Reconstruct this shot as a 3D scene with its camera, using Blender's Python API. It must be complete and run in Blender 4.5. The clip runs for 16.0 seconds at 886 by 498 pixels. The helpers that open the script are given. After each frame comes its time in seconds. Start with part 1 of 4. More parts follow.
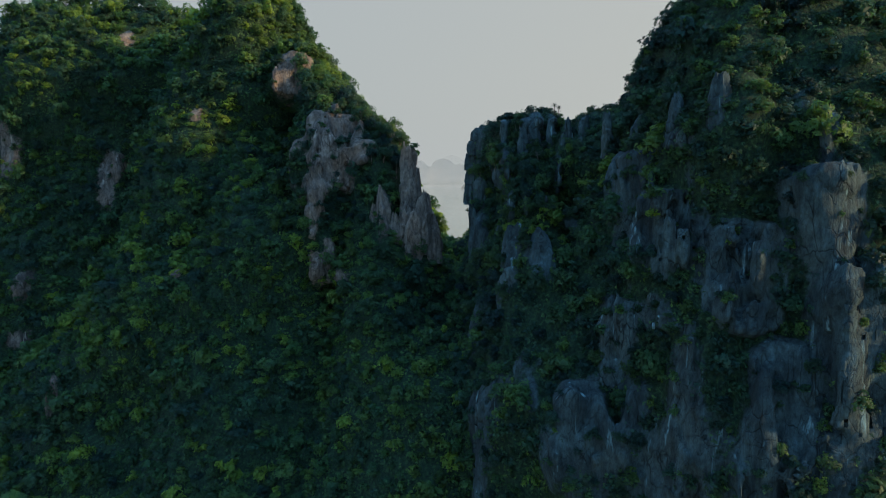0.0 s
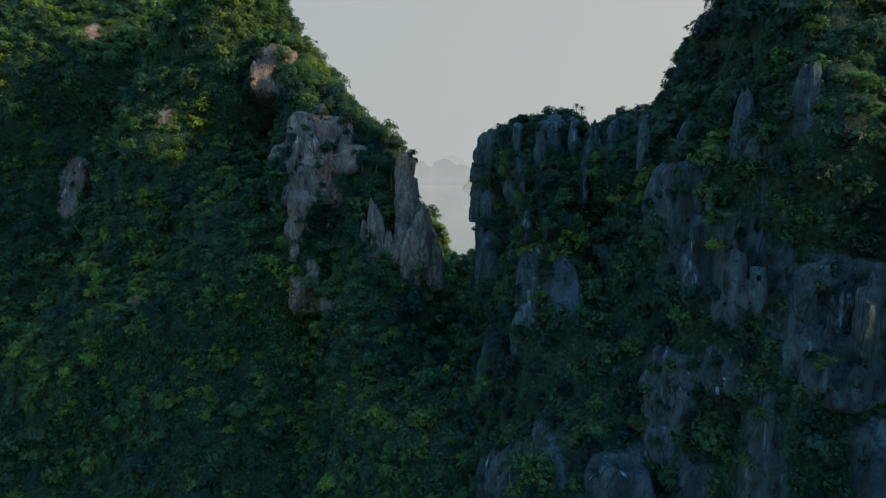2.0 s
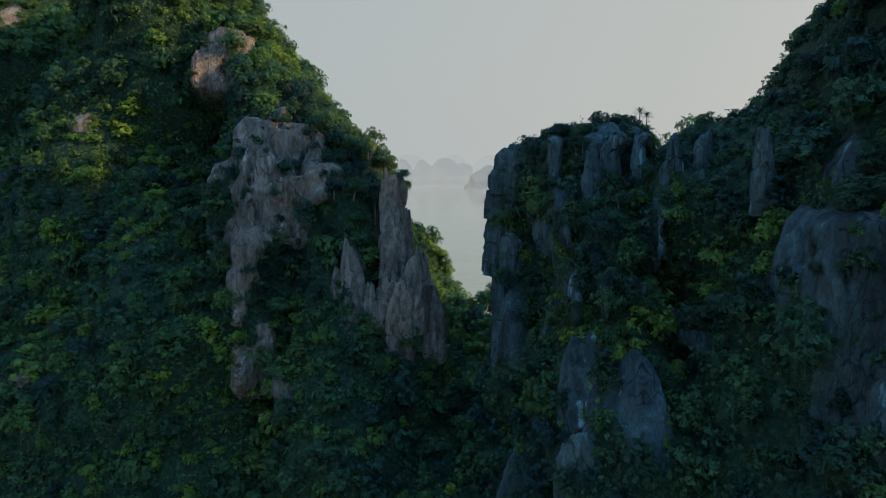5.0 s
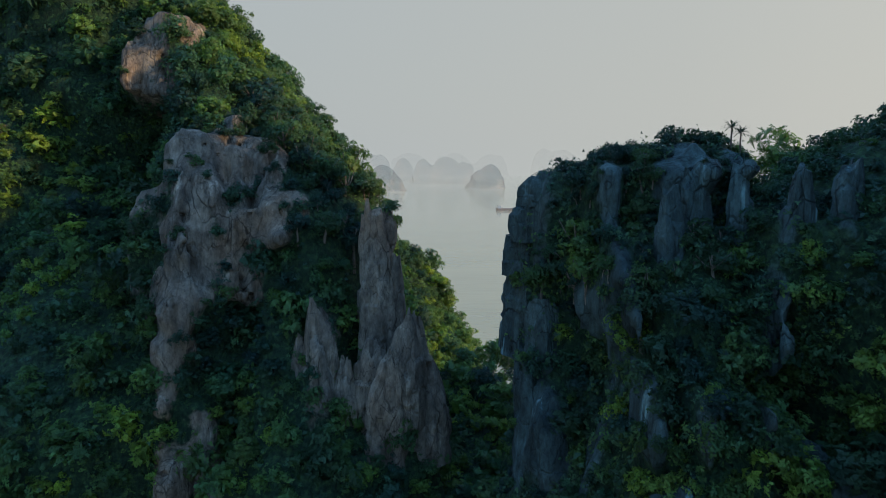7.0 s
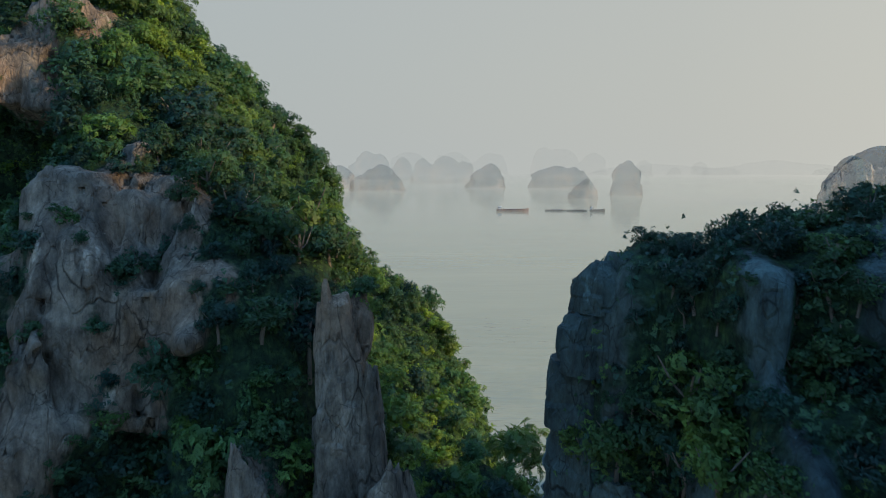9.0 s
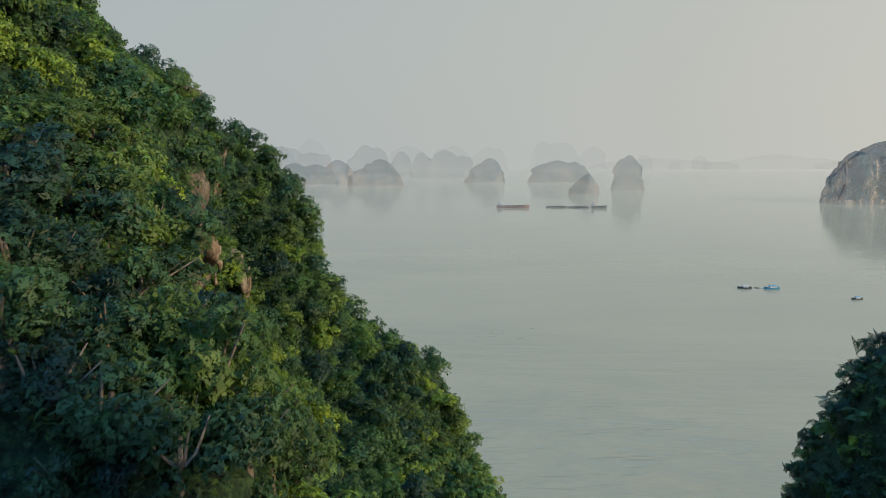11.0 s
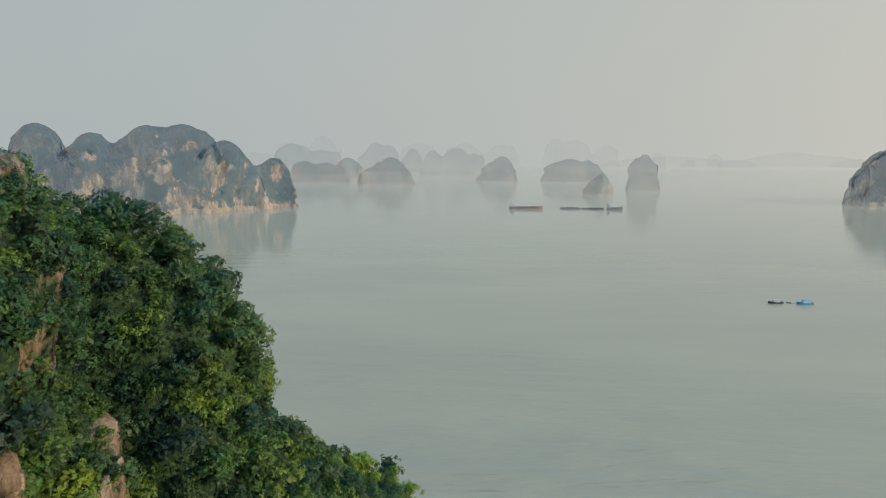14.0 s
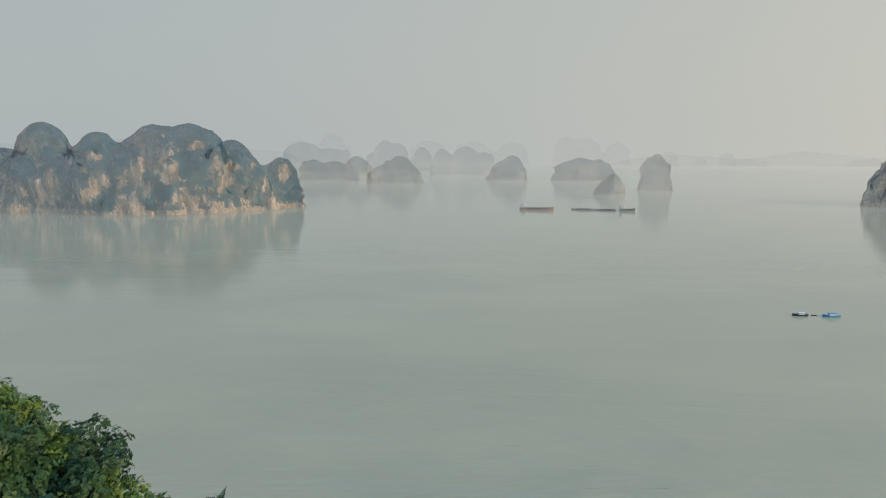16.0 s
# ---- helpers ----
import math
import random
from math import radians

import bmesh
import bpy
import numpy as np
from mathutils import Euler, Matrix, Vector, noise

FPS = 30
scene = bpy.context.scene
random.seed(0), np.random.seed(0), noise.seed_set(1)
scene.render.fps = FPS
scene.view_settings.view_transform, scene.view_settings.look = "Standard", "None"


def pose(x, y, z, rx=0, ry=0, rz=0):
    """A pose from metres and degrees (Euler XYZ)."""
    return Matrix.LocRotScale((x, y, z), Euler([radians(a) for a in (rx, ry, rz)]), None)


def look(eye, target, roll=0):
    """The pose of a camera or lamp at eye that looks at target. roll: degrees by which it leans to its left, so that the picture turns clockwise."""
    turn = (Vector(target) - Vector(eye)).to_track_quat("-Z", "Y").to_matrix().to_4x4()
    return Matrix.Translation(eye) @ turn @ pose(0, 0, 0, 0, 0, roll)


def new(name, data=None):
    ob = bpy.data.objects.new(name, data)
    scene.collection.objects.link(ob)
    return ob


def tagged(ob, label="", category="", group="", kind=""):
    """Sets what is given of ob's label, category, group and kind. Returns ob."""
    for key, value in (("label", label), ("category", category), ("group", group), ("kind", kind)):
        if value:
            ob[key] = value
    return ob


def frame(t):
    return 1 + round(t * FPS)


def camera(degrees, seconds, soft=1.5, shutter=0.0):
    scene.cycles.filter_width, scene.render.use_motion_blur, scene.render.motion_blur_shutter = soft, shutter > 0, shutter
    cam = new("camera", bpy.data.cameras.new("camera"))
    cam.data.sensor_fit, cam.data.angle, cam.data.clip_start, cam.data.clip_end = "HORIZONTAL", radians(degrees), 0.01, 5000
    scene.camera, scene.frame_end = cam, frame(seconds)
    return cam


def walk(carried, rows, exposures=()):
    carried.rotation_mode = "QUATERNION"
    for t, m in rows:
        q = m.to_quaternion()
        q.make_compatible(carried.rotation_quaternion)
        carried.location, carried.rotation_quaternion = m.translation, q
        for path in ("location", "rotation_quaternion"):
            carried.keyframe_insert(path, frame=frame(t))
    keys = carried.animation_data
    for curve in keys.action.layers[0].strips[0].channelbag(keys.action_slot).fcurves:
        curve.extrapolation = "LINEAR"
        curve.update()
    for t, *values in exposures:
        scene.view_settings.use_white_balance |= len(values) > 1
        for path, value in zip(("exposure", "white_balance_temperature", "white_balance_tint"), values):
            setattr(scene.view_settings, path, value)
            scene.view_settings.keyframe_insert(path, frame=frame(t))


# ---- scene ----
cam = camera(67.4, 16.0, soft=1.0, shutter=0.2)
METRES, EYE, TILT, LEAN, TURN = 140.0, 76.7, -7.15, 0.0, 0.0
ROWS = [
    (0.0, 0.0, 0.0, 0.0, 0.0, 0.0, -0.0),
    (0.5, -0.0002, 0.0246, 0.0057, 0.02, -0.0, -0.0),
    (1.0, -0.0006, 0.0487, 0.0109, 0.03, 0.02, -0.01),
    (1.5, -0.0008, 0.0764, 0.0171, 0.05, 0.0, -0.02),
    (2.0, -0.0013, 0.1024, 0.0227, 0.05, -0.01, -0.03),
    (2.5, -0.0012, 0.1319, 0.0294, 0.09, -0.03, -0.04),
    (3.0, -0.0017, 0.1592, 0.0357, 0.08, -0.06, -0.03),
    (3.5, -0.0019, 0.1896, 0.0429, 0.1, -0.08, -0.05),
    (4.0, -0.0021, 0.2179, 0.0496, 0.1, -0.08, -0.06),
    (6.5, -0.0025, 0.3709, 0.0886, 0.27, -0.28, -0.09),
    (7.0, -0.0032, 0.4002, 0.0962, 0.22, -0.27, -0.11),
    (7.5, -0.0034, 0.4324, 0.105, 0.2, -0.28, -0.08),
    (8.0, -0.0037, 0.4622, 0.1133, 0.17, -0.33, -0.03),
    (8.5, -0.004, 0.4944, 0.1226, 0.17, -0.33, -0.02),
    (9.0, -0.0042, 0.5242, 0.1318, 0.2, -0.4, -0.02),
    (11.5, -0.0101, 0.6827, 0.1842, 0.1, -1.03, -0.03),
    (12.0, -0.0102, 0.7123, 0.1939, 0.27, -1.07, -0.03),
    (12.5, -0.0108, 0.7445, 0.2051, 0.46, -1.16, -0.2),
    (13.0, -0.0109, 0.774, 0.2152, 0.67, -1.18, -0.19),
    (13.5, -0.0117, 0.8065, 0.2265, 0.87, -1.23, -0.29),
    (14.0, -0.0124, 0.8361, 0.2372, 1.05, -1.27, -0.32),
    (14.5, -0.013, 0.8677, 0.2492, 1.24, -1.33, -0.39),
    (15.0, -0.014, 0.8978, 0.2601, 1.44, -1.39, -0.43),
    (15.5, -0.0174, 0.9338, 0.2709, 1.67, -1.45, -0.42),
    (16.0, -0.0149, 0.9565, 0.284, 1.84, -1.51, -0.54),
]
walk(cam, [(t, pose(0, 0, EYE, TILT, LEAN, TURN) @ pose(METRES * x, METRES * y, METRES * z, 90 + pitch, roll, yaw)) for t, x, y, z, yaw, pitch, roll in ROWS],
     [(0.0, 0.0, 6350, 11), (7.0, 0.0, 6400, 11), (9.5, 0.0, 6500, 10), (16.0, 0.0, 6550, 10)])

SEA = -3.0

# ---- world and sun ----
SUN_FROM = Vector((0.90, -0.31, 0.37)).normalized()
world = bpy.data.worlds.new("hazy_sky")
scene.world = world
world.use_nodes = True
wn, wl = world.node_tree.nodes, world.node_tree.links
wn.clear()
sky = wn.new("ShaderNodeTexSky")
sky.sky_type = "NISHITA"
sky.sun_disc = False
sky.sun_elevation = math.asin(SUN_FROM.z)
sky.sun_rotation = math.atan2(SUN_FROM.x, SUN_FROM.y)
sky.air_density, sky.dust_density, sky.ozone_density = 1.6, 1.0, 2.5
gain = wn.new("ShaderNodeVectorMath")
gain.operation = "SCALE"
gain.inputs["Scale"].default_value = 0.15
wl.new(sky.outputs[0], gain.inputs[0])


def sky_ramp(source, *stops):
    r = wn.new("ShaderNodeValToRGB")
    while len(r.color_ramp.elements) < len(stops):
        r.color_ramp.elements.new(0.5)
    for k, (p, c) in zip(r.color_ramp.elements, stops):
        k.position, k.color = p, (*c, 1)
    wl.new(source, r.inputs[0])
    return r.outputs[0]


# sea haze: thick at the horizon, thinning to blue overhead, brighter towards the sun
where = wn.new("ShaderNodeTexCoord")
toward = wn.new("ShaderNodeVectorMath")
toward.operation = "DOT_PRODUCT"
toward.inputs[1].default_value = (SUN_FROM.x * 0.5, SUN_FROM.y * 0.5, 0)
wl.new(where.outputs["Generated"], toward.inputs[0])
lift = wn.new("ShaderNodeMath")
lift.operation = "ADD"
lift.inputs[1].default_value = 0.5
wl.new(toward.outputs["Value"], lift.inputs[0])
haze = sky_ramp(lift.outputs[0], (0.15, (0.41, 0.455, 0.465)), (0.50, (0.50, 0.515, 0.485)), (0.95, (0.69, 0.655, 0.56)))
split = wn.new("ShaderNodeSeparateXYZ")
wl.new(where.outputs["Generated"], split.inputs[0])
# the mist lies over the bay; inland, away from the water, the sky is clearer and bluer
turn_y = wn.new("ShaderNodeMath")
turn_y.operation = "MULTIPLY_ADD"
turn_y.inputs[1].default_value, turn_y.inputs[2].default_value = 0.5, 0.5
wl.new(split.outputs[1], turn_y.inputs[0])
inland = wn.new("ShaderNodeMix")
inland.data_type = "RGBA"
wl.new(sky_ramp(turn_y.outputs[0], (0.25, (1, 1, 1)), (0.52, (0, 0, 0))), inland.inputs[0])
wl.new(haze, inland.inputs[6])
inland.inputs[7].default_value = (0.28, 0.52, 0.82, 1)
thin = sky_ramp(split.outputs[2], (0.0, (1, 1, 1)), (0.27, (0.94, 0.94, 0.94)), (0.6, (0.72, 0.72, 0.72)))
blend = wn.new("ShaderNodeMix")
blend.data_type = "RGBA"
wl.new(thin, blend.inputs[0])
wl.new(gain.outputs[0], blend.inputs[6])
overhead = sky_ramp(split.outputs[2], (0.44, (0, 0, 0)), (0.75, (1, 1, 1)))
veil = wn.new("ShaderNodeMix")
veil.data_type = "RGBA"
wl.new(overhead, veil.inputs[0])
wl.new(inland.outputs[2], veil.inputs[6])
veil.inputs[7].default_value = (0.40, 1.0, 2.05, 1)
wl.new(veil.outputs[2], blend.inputs[7])
back = wn.new("ShaderNodeBackground")
back.inputs[1].default_value = 1.0
wl.new(blend.outputs[2], back.inputs[0])
wout = wn.new("ShaderNodeOutputWorld")
wl.new(back.outputs[0], wout.inputs[0])

sun = new("sun", bpy.data.lights.new("sun", "SUN"))
sun.data.energy, sun.data.angle, sun.data.color = 5.0, radians(3.0), (1.0, 0.74, 0.42)
sun.matrix_world = look(SUN_FROM * 300, (0, 0, 0))


# ---- node helpers ----
def material(name):
    m = bpy.data.materials.new(name)
    m.use_nodes = True
    n = m.node_tree.nodes
    return m, n, m.node_tree.links, n["Principled BSDF"]


def ramp(n, l, source, *stops):
    r = n.new("ShaderNodeValToRGB")
    e = r.color_ramp.elements
    while len(e) < len(stops):
        e.new(0.5)
    for k, (p, c) in zip(e, stops):
        k.position = p
        k.color = (*c, 1) if len(c) == 3 else c
    l.new(source, r.inputs[0])
    return r.outputs[0]


def grey(v):
    return (v, v, v)


def noise_tex(n, l, scale, detail=5, stretch=(1, 1, 1), rough=0.55):
    geo = n.new("ShaderNodeNewGeometry")
    mp = n.new("ShaderNodeMapping")
    mp.inputs["Scale"].default_value = stretch
    l.new(geo.outputs["Position"], mp.inputs[0])
    t = n.new("ShaderNodeTexNoise")
    t.inputs["Scale"].default_value, t.inputs["Detail"].default_value, t.inputs["Roughness"].default_value = scale, detail, rough
    l.new(mp.outputs[0], t.inputs["Vector"])
    return t.outputs[0]


def mix_rgb(n, l, factor, a, b, blend="MIX"):
    m = n.new("ShaderNodeMix")
    m.data_type, m.blend_type = "RGBA", blend
    for sock, v in ((0, factor), (6, a), (7, b)):
        if isinstance(v, (int, float)):
            m.inputs[sock].default_value = v
        elif isinstance(v, tuple):
            m.inputs[sock].default_value = (*v, 1)
        else:
            l.new(v, m.inputs[sock])
    return m.outputs[2]


def math_node(n, l, op, a, b=0.0):
    m = n.new("ShaderNodeMath")
    m.operation = op
    for i, v in enumerate((a, b)):
        if isinstance(v, (int, float)):
            m.inputs[i].default_value = v
        else:
            l.new(v, m.inputs[i])
    return m.outputs[0]


def bump(n, l, height, strength, distance, normal=None):
    b = n.new("ShaderNodeBump")
    b.inputs["Strength"].default_value, b.inputs["Distance"].default_value = strength, distance
    l.new(height, b.inputs["Height"])
    if normal is not None:
        l.new(normal, b.inputs["Normal"])
    return b.outputs[0]


# ---- materials ----
def limestone_colour(n, l, tone=1.0):
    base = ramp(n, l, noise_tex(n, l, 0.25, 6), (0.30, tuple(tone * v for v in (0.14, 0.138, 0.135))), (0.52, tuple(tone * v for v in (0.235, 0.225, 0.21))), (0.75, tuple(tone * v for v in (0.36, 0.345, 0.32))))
    streak = ramp(n, l, noise_tex(n, l, 0.8, 6, (1, 1, 0.12), 0.6), (0.36, grey(0.22)), (0.58, grey(1.05)))
    col = mix_rgb(n, l, 0.7, base, streak, "MULTIPLY")
    ochre = ramp(n, l, noise_tex(n, l, 0.16, 4, (1, 1, 0.5)), (0.50, grey(0)), (0.68, grey(0.5 if tone > 0.6 else 0.15)))
    col = mix_rgb(n, l, ochre, col, (0.27, 0.175, 0.115))
    white = ramp(n, l, noise_tex(n, l, 1.1, 4, (1, 1, 0.06)), (0.64, grey(0)), (0.74, grey(0.6)))
    col = mix_rgb(n, l, white, col, (0.55, 0.55, 0.53))
    blotch = ramp(n, l, noise_tex(n, l, 2.2, 7, (1, 1, 0.5), 0.7), (0.34, grey(0.38)), (0.64, grey(1.28)))
    col = mix_rgb(n, l, 0.85, col, blotch, "MULTIPLY")
    grain = ramp(n, l, noise_tex(n, l, 9.0, 5, (1, 1, 0.6), 0.7), (0.35, grey(0.55)), (0.62, grey(1.2)))
    col = mix_rgb(n, l, 0.35, col, grain, "MULTIPLY")
    open_joints = ramp(n, l, noise_tex(n, l, 0.3, 3), (0.45, grey(0.0)), (0.62, grey(0.8)))
    col = mix_rgb(n, l, open_joints, col, mix_rgb(n, l, 1.0, col, cracks(n, l, 0.24), "MULTIPLY"))
    small_joints = ramp(n, l, noise_tex(n, l, 0.45, 3), (0.48, grey(0.0)), (0.60, grey(0.75)))
    col = mix_rgb(n, l, small_joints, col, mix_rgb(n, l, 1.0, col, cracks(n, l, 0.62), "MULTIPLY"))
    # the low tone also gets a blue tint: shade painted into the tower's rock
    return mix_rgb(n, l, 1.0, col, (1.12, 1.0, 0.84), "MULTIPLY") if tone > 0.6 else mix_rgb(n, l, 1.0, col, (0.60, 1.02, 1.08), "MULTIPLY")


def cracks(n, l, scale):
    """Crooked joints in the rock: 0 in the joint, 1 beside it."""
    geo = n.new("ShaderNodeNewGeometry")
    mp = n.new("ShaderNodeMapping")
    mp.inputs["Scale"].default_value = (scale, scale, scale * 0.42)
    mp.inputs["Rotation"].default_value = (0.25, -0.2, 0.4)
    l.new(geo.outputs["Position"], mp.inputs[0])
    tn = n.new("ShaderNodeTexNoise")
    tn.inputs["Scale"].default_value, tn.inputs["Detail"].default_value = 1.1, 4
    l.new(mp.outputs[0], tn.inputs["Vector"])
    wob = n.new("ShaderNodeMix")
    wob.data_type = "VECTOR"
    wob.inputs[0].default_value = 0.45
    l.new(mp.outputs[0], wob.inputs[4])
    l.new(tn.outputs["Color"], wob.inputs[5])
    vor = n.new("ShaderNodeTexVoronoi")
    vor.feature = "DISTANCE_TO_EDGE"
    l.new(wob.outputs[1], vor.inputs["Vector"])
    return ramp(n, l, vor.outputs["Distance"], (0.0, grey(0.0)), (0.012, grey(0.35)), (0.035, grey(1.0)))


def rock_bump(n, l, big=1.0):
    a = noise_tex(n, l, 0.9, 8, (1, 1, 0.22), 0.65)
    b = noise_tex(n, l, 4.0, 6, (1, 1, 0.6), 0.6)
    vor = n.new("ShaderNodeTexVoronoi")
    vor.feature = "DISTANCE_TO_EDGE"
    geo = n.new("ShaderNodeNewGeometry")
    mp = n.new("ShaderNodeMapping")
    mp.inputs["Scale"].default_value = (0.55, 0.55, 0.2)
    l.new(geo.outputs["Position"], mp.inputs[0])
    wob = n.new("ShaderNodeMix")
    wob.data_type = "VECTOR"
    wob.inputs[0].default_value = 0.25
    tn = n.new("ShaderNodeTexNoise")
    tn.inputs["Scale"].default_value = 1.2
    l.new(mp.outputs[0], tn.inputs["Vector"])
    l.new(mp.outputs[0], wob.inputs[4])
    l.new(tn.outputs["Color"], wob.inputs[5])
    l.new(wob.outputs[1], vor.inputs["Vector"])
    crack = ramp(n, l, vor.outputs["Distance"], (0.0, grey(0)), (0.05, grey(1)))
    h = bump(n, l, a, 0.8, 0.55 * big)
    h = bump(n, l, crack, 0.35, 0.2 * big, h)
    h = bump(n, l, cracks(n, l, 0.24), 0.45, 0.3 * big, h)
    return bump(n, l, b, 0.7, 0.12 * big, h)


def make_ground_rock(name, tone):
    m, n, l, p = material(name)
    rock = limestone_colour(n, l, tone)
    moss = ramp(n, l, noise_tex(n, l, 2.6, 6, (1, 1, 1), 0.7), (0.36, (0.005, 0.014, 0.008)), (0.52, (0.016, 0.040, 0.018)), (0.66, (0.040, 0.082, 0.028)))
    att = n.new("ShaderNodeAttribute")
    att.attribute_name = "bare"
    edge = math_node(n, l, "ADD", att.outputs["Fac"], math_node(n, l, "MULTIPLY", math_node(n, l, "SUBTRACT", noise_tex(n, l, 1.3, 5), 0.5), 0.9))
    fac = ramp(n, l, edge, (0.38, grey(0)), (0.56, grey(1)))
    l.new(mix_rgb(n, l, fac, moss, rock), p.inputs["Base Color"])
    p.inputs["Roughness"].default_value = 0.88
    p.inputs["Specular IOR Level"].default_value = 0.25
    l.new(rock_bump(n, l), p.inputs["Normal"])
    return m


def make_rock(name="limestone", tone=0.74):
    m, n, l, p = material(name)
    l.new(limestone_colour(n, l, tone), p.inputs["Base Color"])
    p.inputs["Roughness"].default_value = 0.85
    p.inputs["Specular IOR Level"].default_value = 0.25
    l.new(rock_bump(n, l), p.inputs["Normal"])
    return m


def make_leaf(name, tint):
    m, n, l, p = material(name)
    patch = noise_tex(n, l, 0.35, 3)
    col = ramp(n, l, patch, (0.32, tuple(v * k for v, k in zip(tint, (0.55, 0.72, 0.9)))), (0.52, tint), (0.70, tuple(v * k for v, k in zip(tint, (1.6, 1.4, 0.95)))))
    geo = n.new("ShaderNodeNewGeometry")
    each = ramp(n, l, geo.outputs["Random Per Island"], (0.0, grey(0.78)), (0.7, grey(1.05)), (1.0, grey(1.32)))
    col = mix_rgb(n, l, 1.0, col, each, "MULTIPLY")
    own = n.new("ShaderNodeAttribute")
    own.attribute_name = "tint"
    info = n.new("ShaderNodeObjectInfo")
    shade = math_node(n, l, "ADD", own.outputs["Fac"], math_node(n, l, "MULTIPLY", info.outputs["Random"], 0.5))
    col = mix_rgb(n, l, 1.0, col, ramp(n, l, shade, (0.0, (0.40, 0.48, 0.58)), (0.5, (0.98, 1.0, 0.95)), (1.0, (1.65, 1.52, 0.85))), "MULTIPLY")
    l.new(col, p.inputs["Base Color"])
    p.inputs["Roughness"].default_value = 0.55
    p.inputs["Specular IOR Level"].default_value = 0.25
    puff = n.new("ShaderNodeAttribute")
    puff.attribute_name = "puff"
    turn = n.new("ShaderNodeVectorTransform")
    turn.vector_type, turn.convert_from, turn.convert_to = "NORMAL", "OBJECT", "WORLD"
    l.new(puff.outputs["Vector"], turn.inputs[0])
    soft = n.new("ShaderNodeMix")
    soft.data_type = "VECTOR"
    soft.inputs[0].default_value = 0.62
    l.new(geo.outputs["Normal"], soft.inputs[4])
    l.new(turn.outputs[0], soft.inputs[5])
    unit = n.new("ShaderNodeVectorMath")
    unit.operation = "NORMALIZE"
    l.new(soft.outputs[1], unit.inputs[0])
    l.new(unit.outputs[0], p.inputs["Normal"])
    tr = n.new("ShaderNodeBsdfTranslucent")
    l.new(mix_rgb(n, l, 1.0, col, (1.3, 1.5, 0.5), "MULTIPLY"), tr.inputs[0])
    mx = n.new("ShaderNodeMixShader")
    mx.inputs[0].default_value = 0.28
    l.new(p.outputs[0], mx.inputs[1])
    l.new(tr.outputs[0], mx.inputs[2])
    # each spray is broken into small leaflets
    gaps = ramp(n, l, noise_tex(n, l, 11.0, 2.0), (0.450, grey(0)), (0.470, grey(1)))
    clear = n.new("ShaderNodeBsdfTransparent")
    cut = n.new("ShaderNodeMixShader")
    l.new(gaps, cut.inputs[0])
    l.new(clear.outputs[0], cut.inputs[1])
    l.new(mx.outputs[0], cut.inputs[2])
    l.new(cut.outputs[0], n["Material Output"].inputs[0])
    return m


def make_bark():
    m, n, l, p = material("bark")
    l.new(ramp(n, l, noise_tex(n, l, 6, 5, (1, 1, 0.2)), (0.3, (0.07, 0.055, 0.04)), (0.7, (0.20, 0.17, 0.14))), p.inputs["Base Color"])
    p.inputs["Roughness"].default_value = 0.9
    return m


def make_water():
    m, n, l, p = material("sea_water")
    l.new(ramp(n, l, noise_tex(n, l, 0.006, 3, (1, 2.2, 1)), (0.35, (0.248, 0.250, 0.168)), (0.65, (0.280, 0.275, 0.180))), p.inputs["Base Color"])
    p.inputs["Roughness"].default_value = 0.10
    p.inputs["IOR"].default_value = 1.33
    ripple = noise_tex(n, l, 0.16, 3, (0.16, 1, 1), 0.5)
    fine = noise_tex(n, l, 0.6, 3, (0.5, 1, 1), 0.5)
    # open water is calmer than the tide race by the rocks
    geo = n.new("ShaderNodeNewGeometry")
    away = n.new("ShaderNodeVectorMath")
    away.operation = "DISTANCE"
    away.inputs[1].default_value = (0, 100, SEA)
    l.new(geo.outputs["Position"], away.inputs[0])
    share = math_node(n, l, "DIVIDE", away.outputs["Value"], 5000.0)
    swell = noise_tex(n, l, 0.075, 4, (0.22, 1, 1), 0.6)
    gusts = ramp(n, l, noise_tex(n, l, 0.009, 3, (0.6, 1, 1)), (0.36, grey(0.45)), (0.58, grey(1.0)))
    rough_water = math_node(n, l, "MULTIPLY", gusts, ramp(n, l, share, (0.0, grey(1.0)), (0.03, grey(1.0)), (0.05, grey(0.4)), (0.08, grey(0.05))))
    nrm = bump(n, l, math_node(n, l, "MULTIPLY", swell, rough_water), 1.0, 4.0)
    nrm = bump(n, l, math_node(n, l, "MULTIPLY", ripple, rough_water), 0.9, 2.0, nrm)
    l.new(bump(n, l, math_node(n, l, "MULTIPLY", fine, rough_water), 0.25, 0.15, nrm), p.inputs["Normal"])
    # haze is put in as transparency: the water fades out away from the gap
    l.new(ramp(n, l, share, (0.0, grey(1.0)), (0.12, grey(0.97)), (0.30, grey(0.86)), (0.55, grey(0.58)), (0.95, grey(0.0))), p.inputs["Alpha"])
    return m


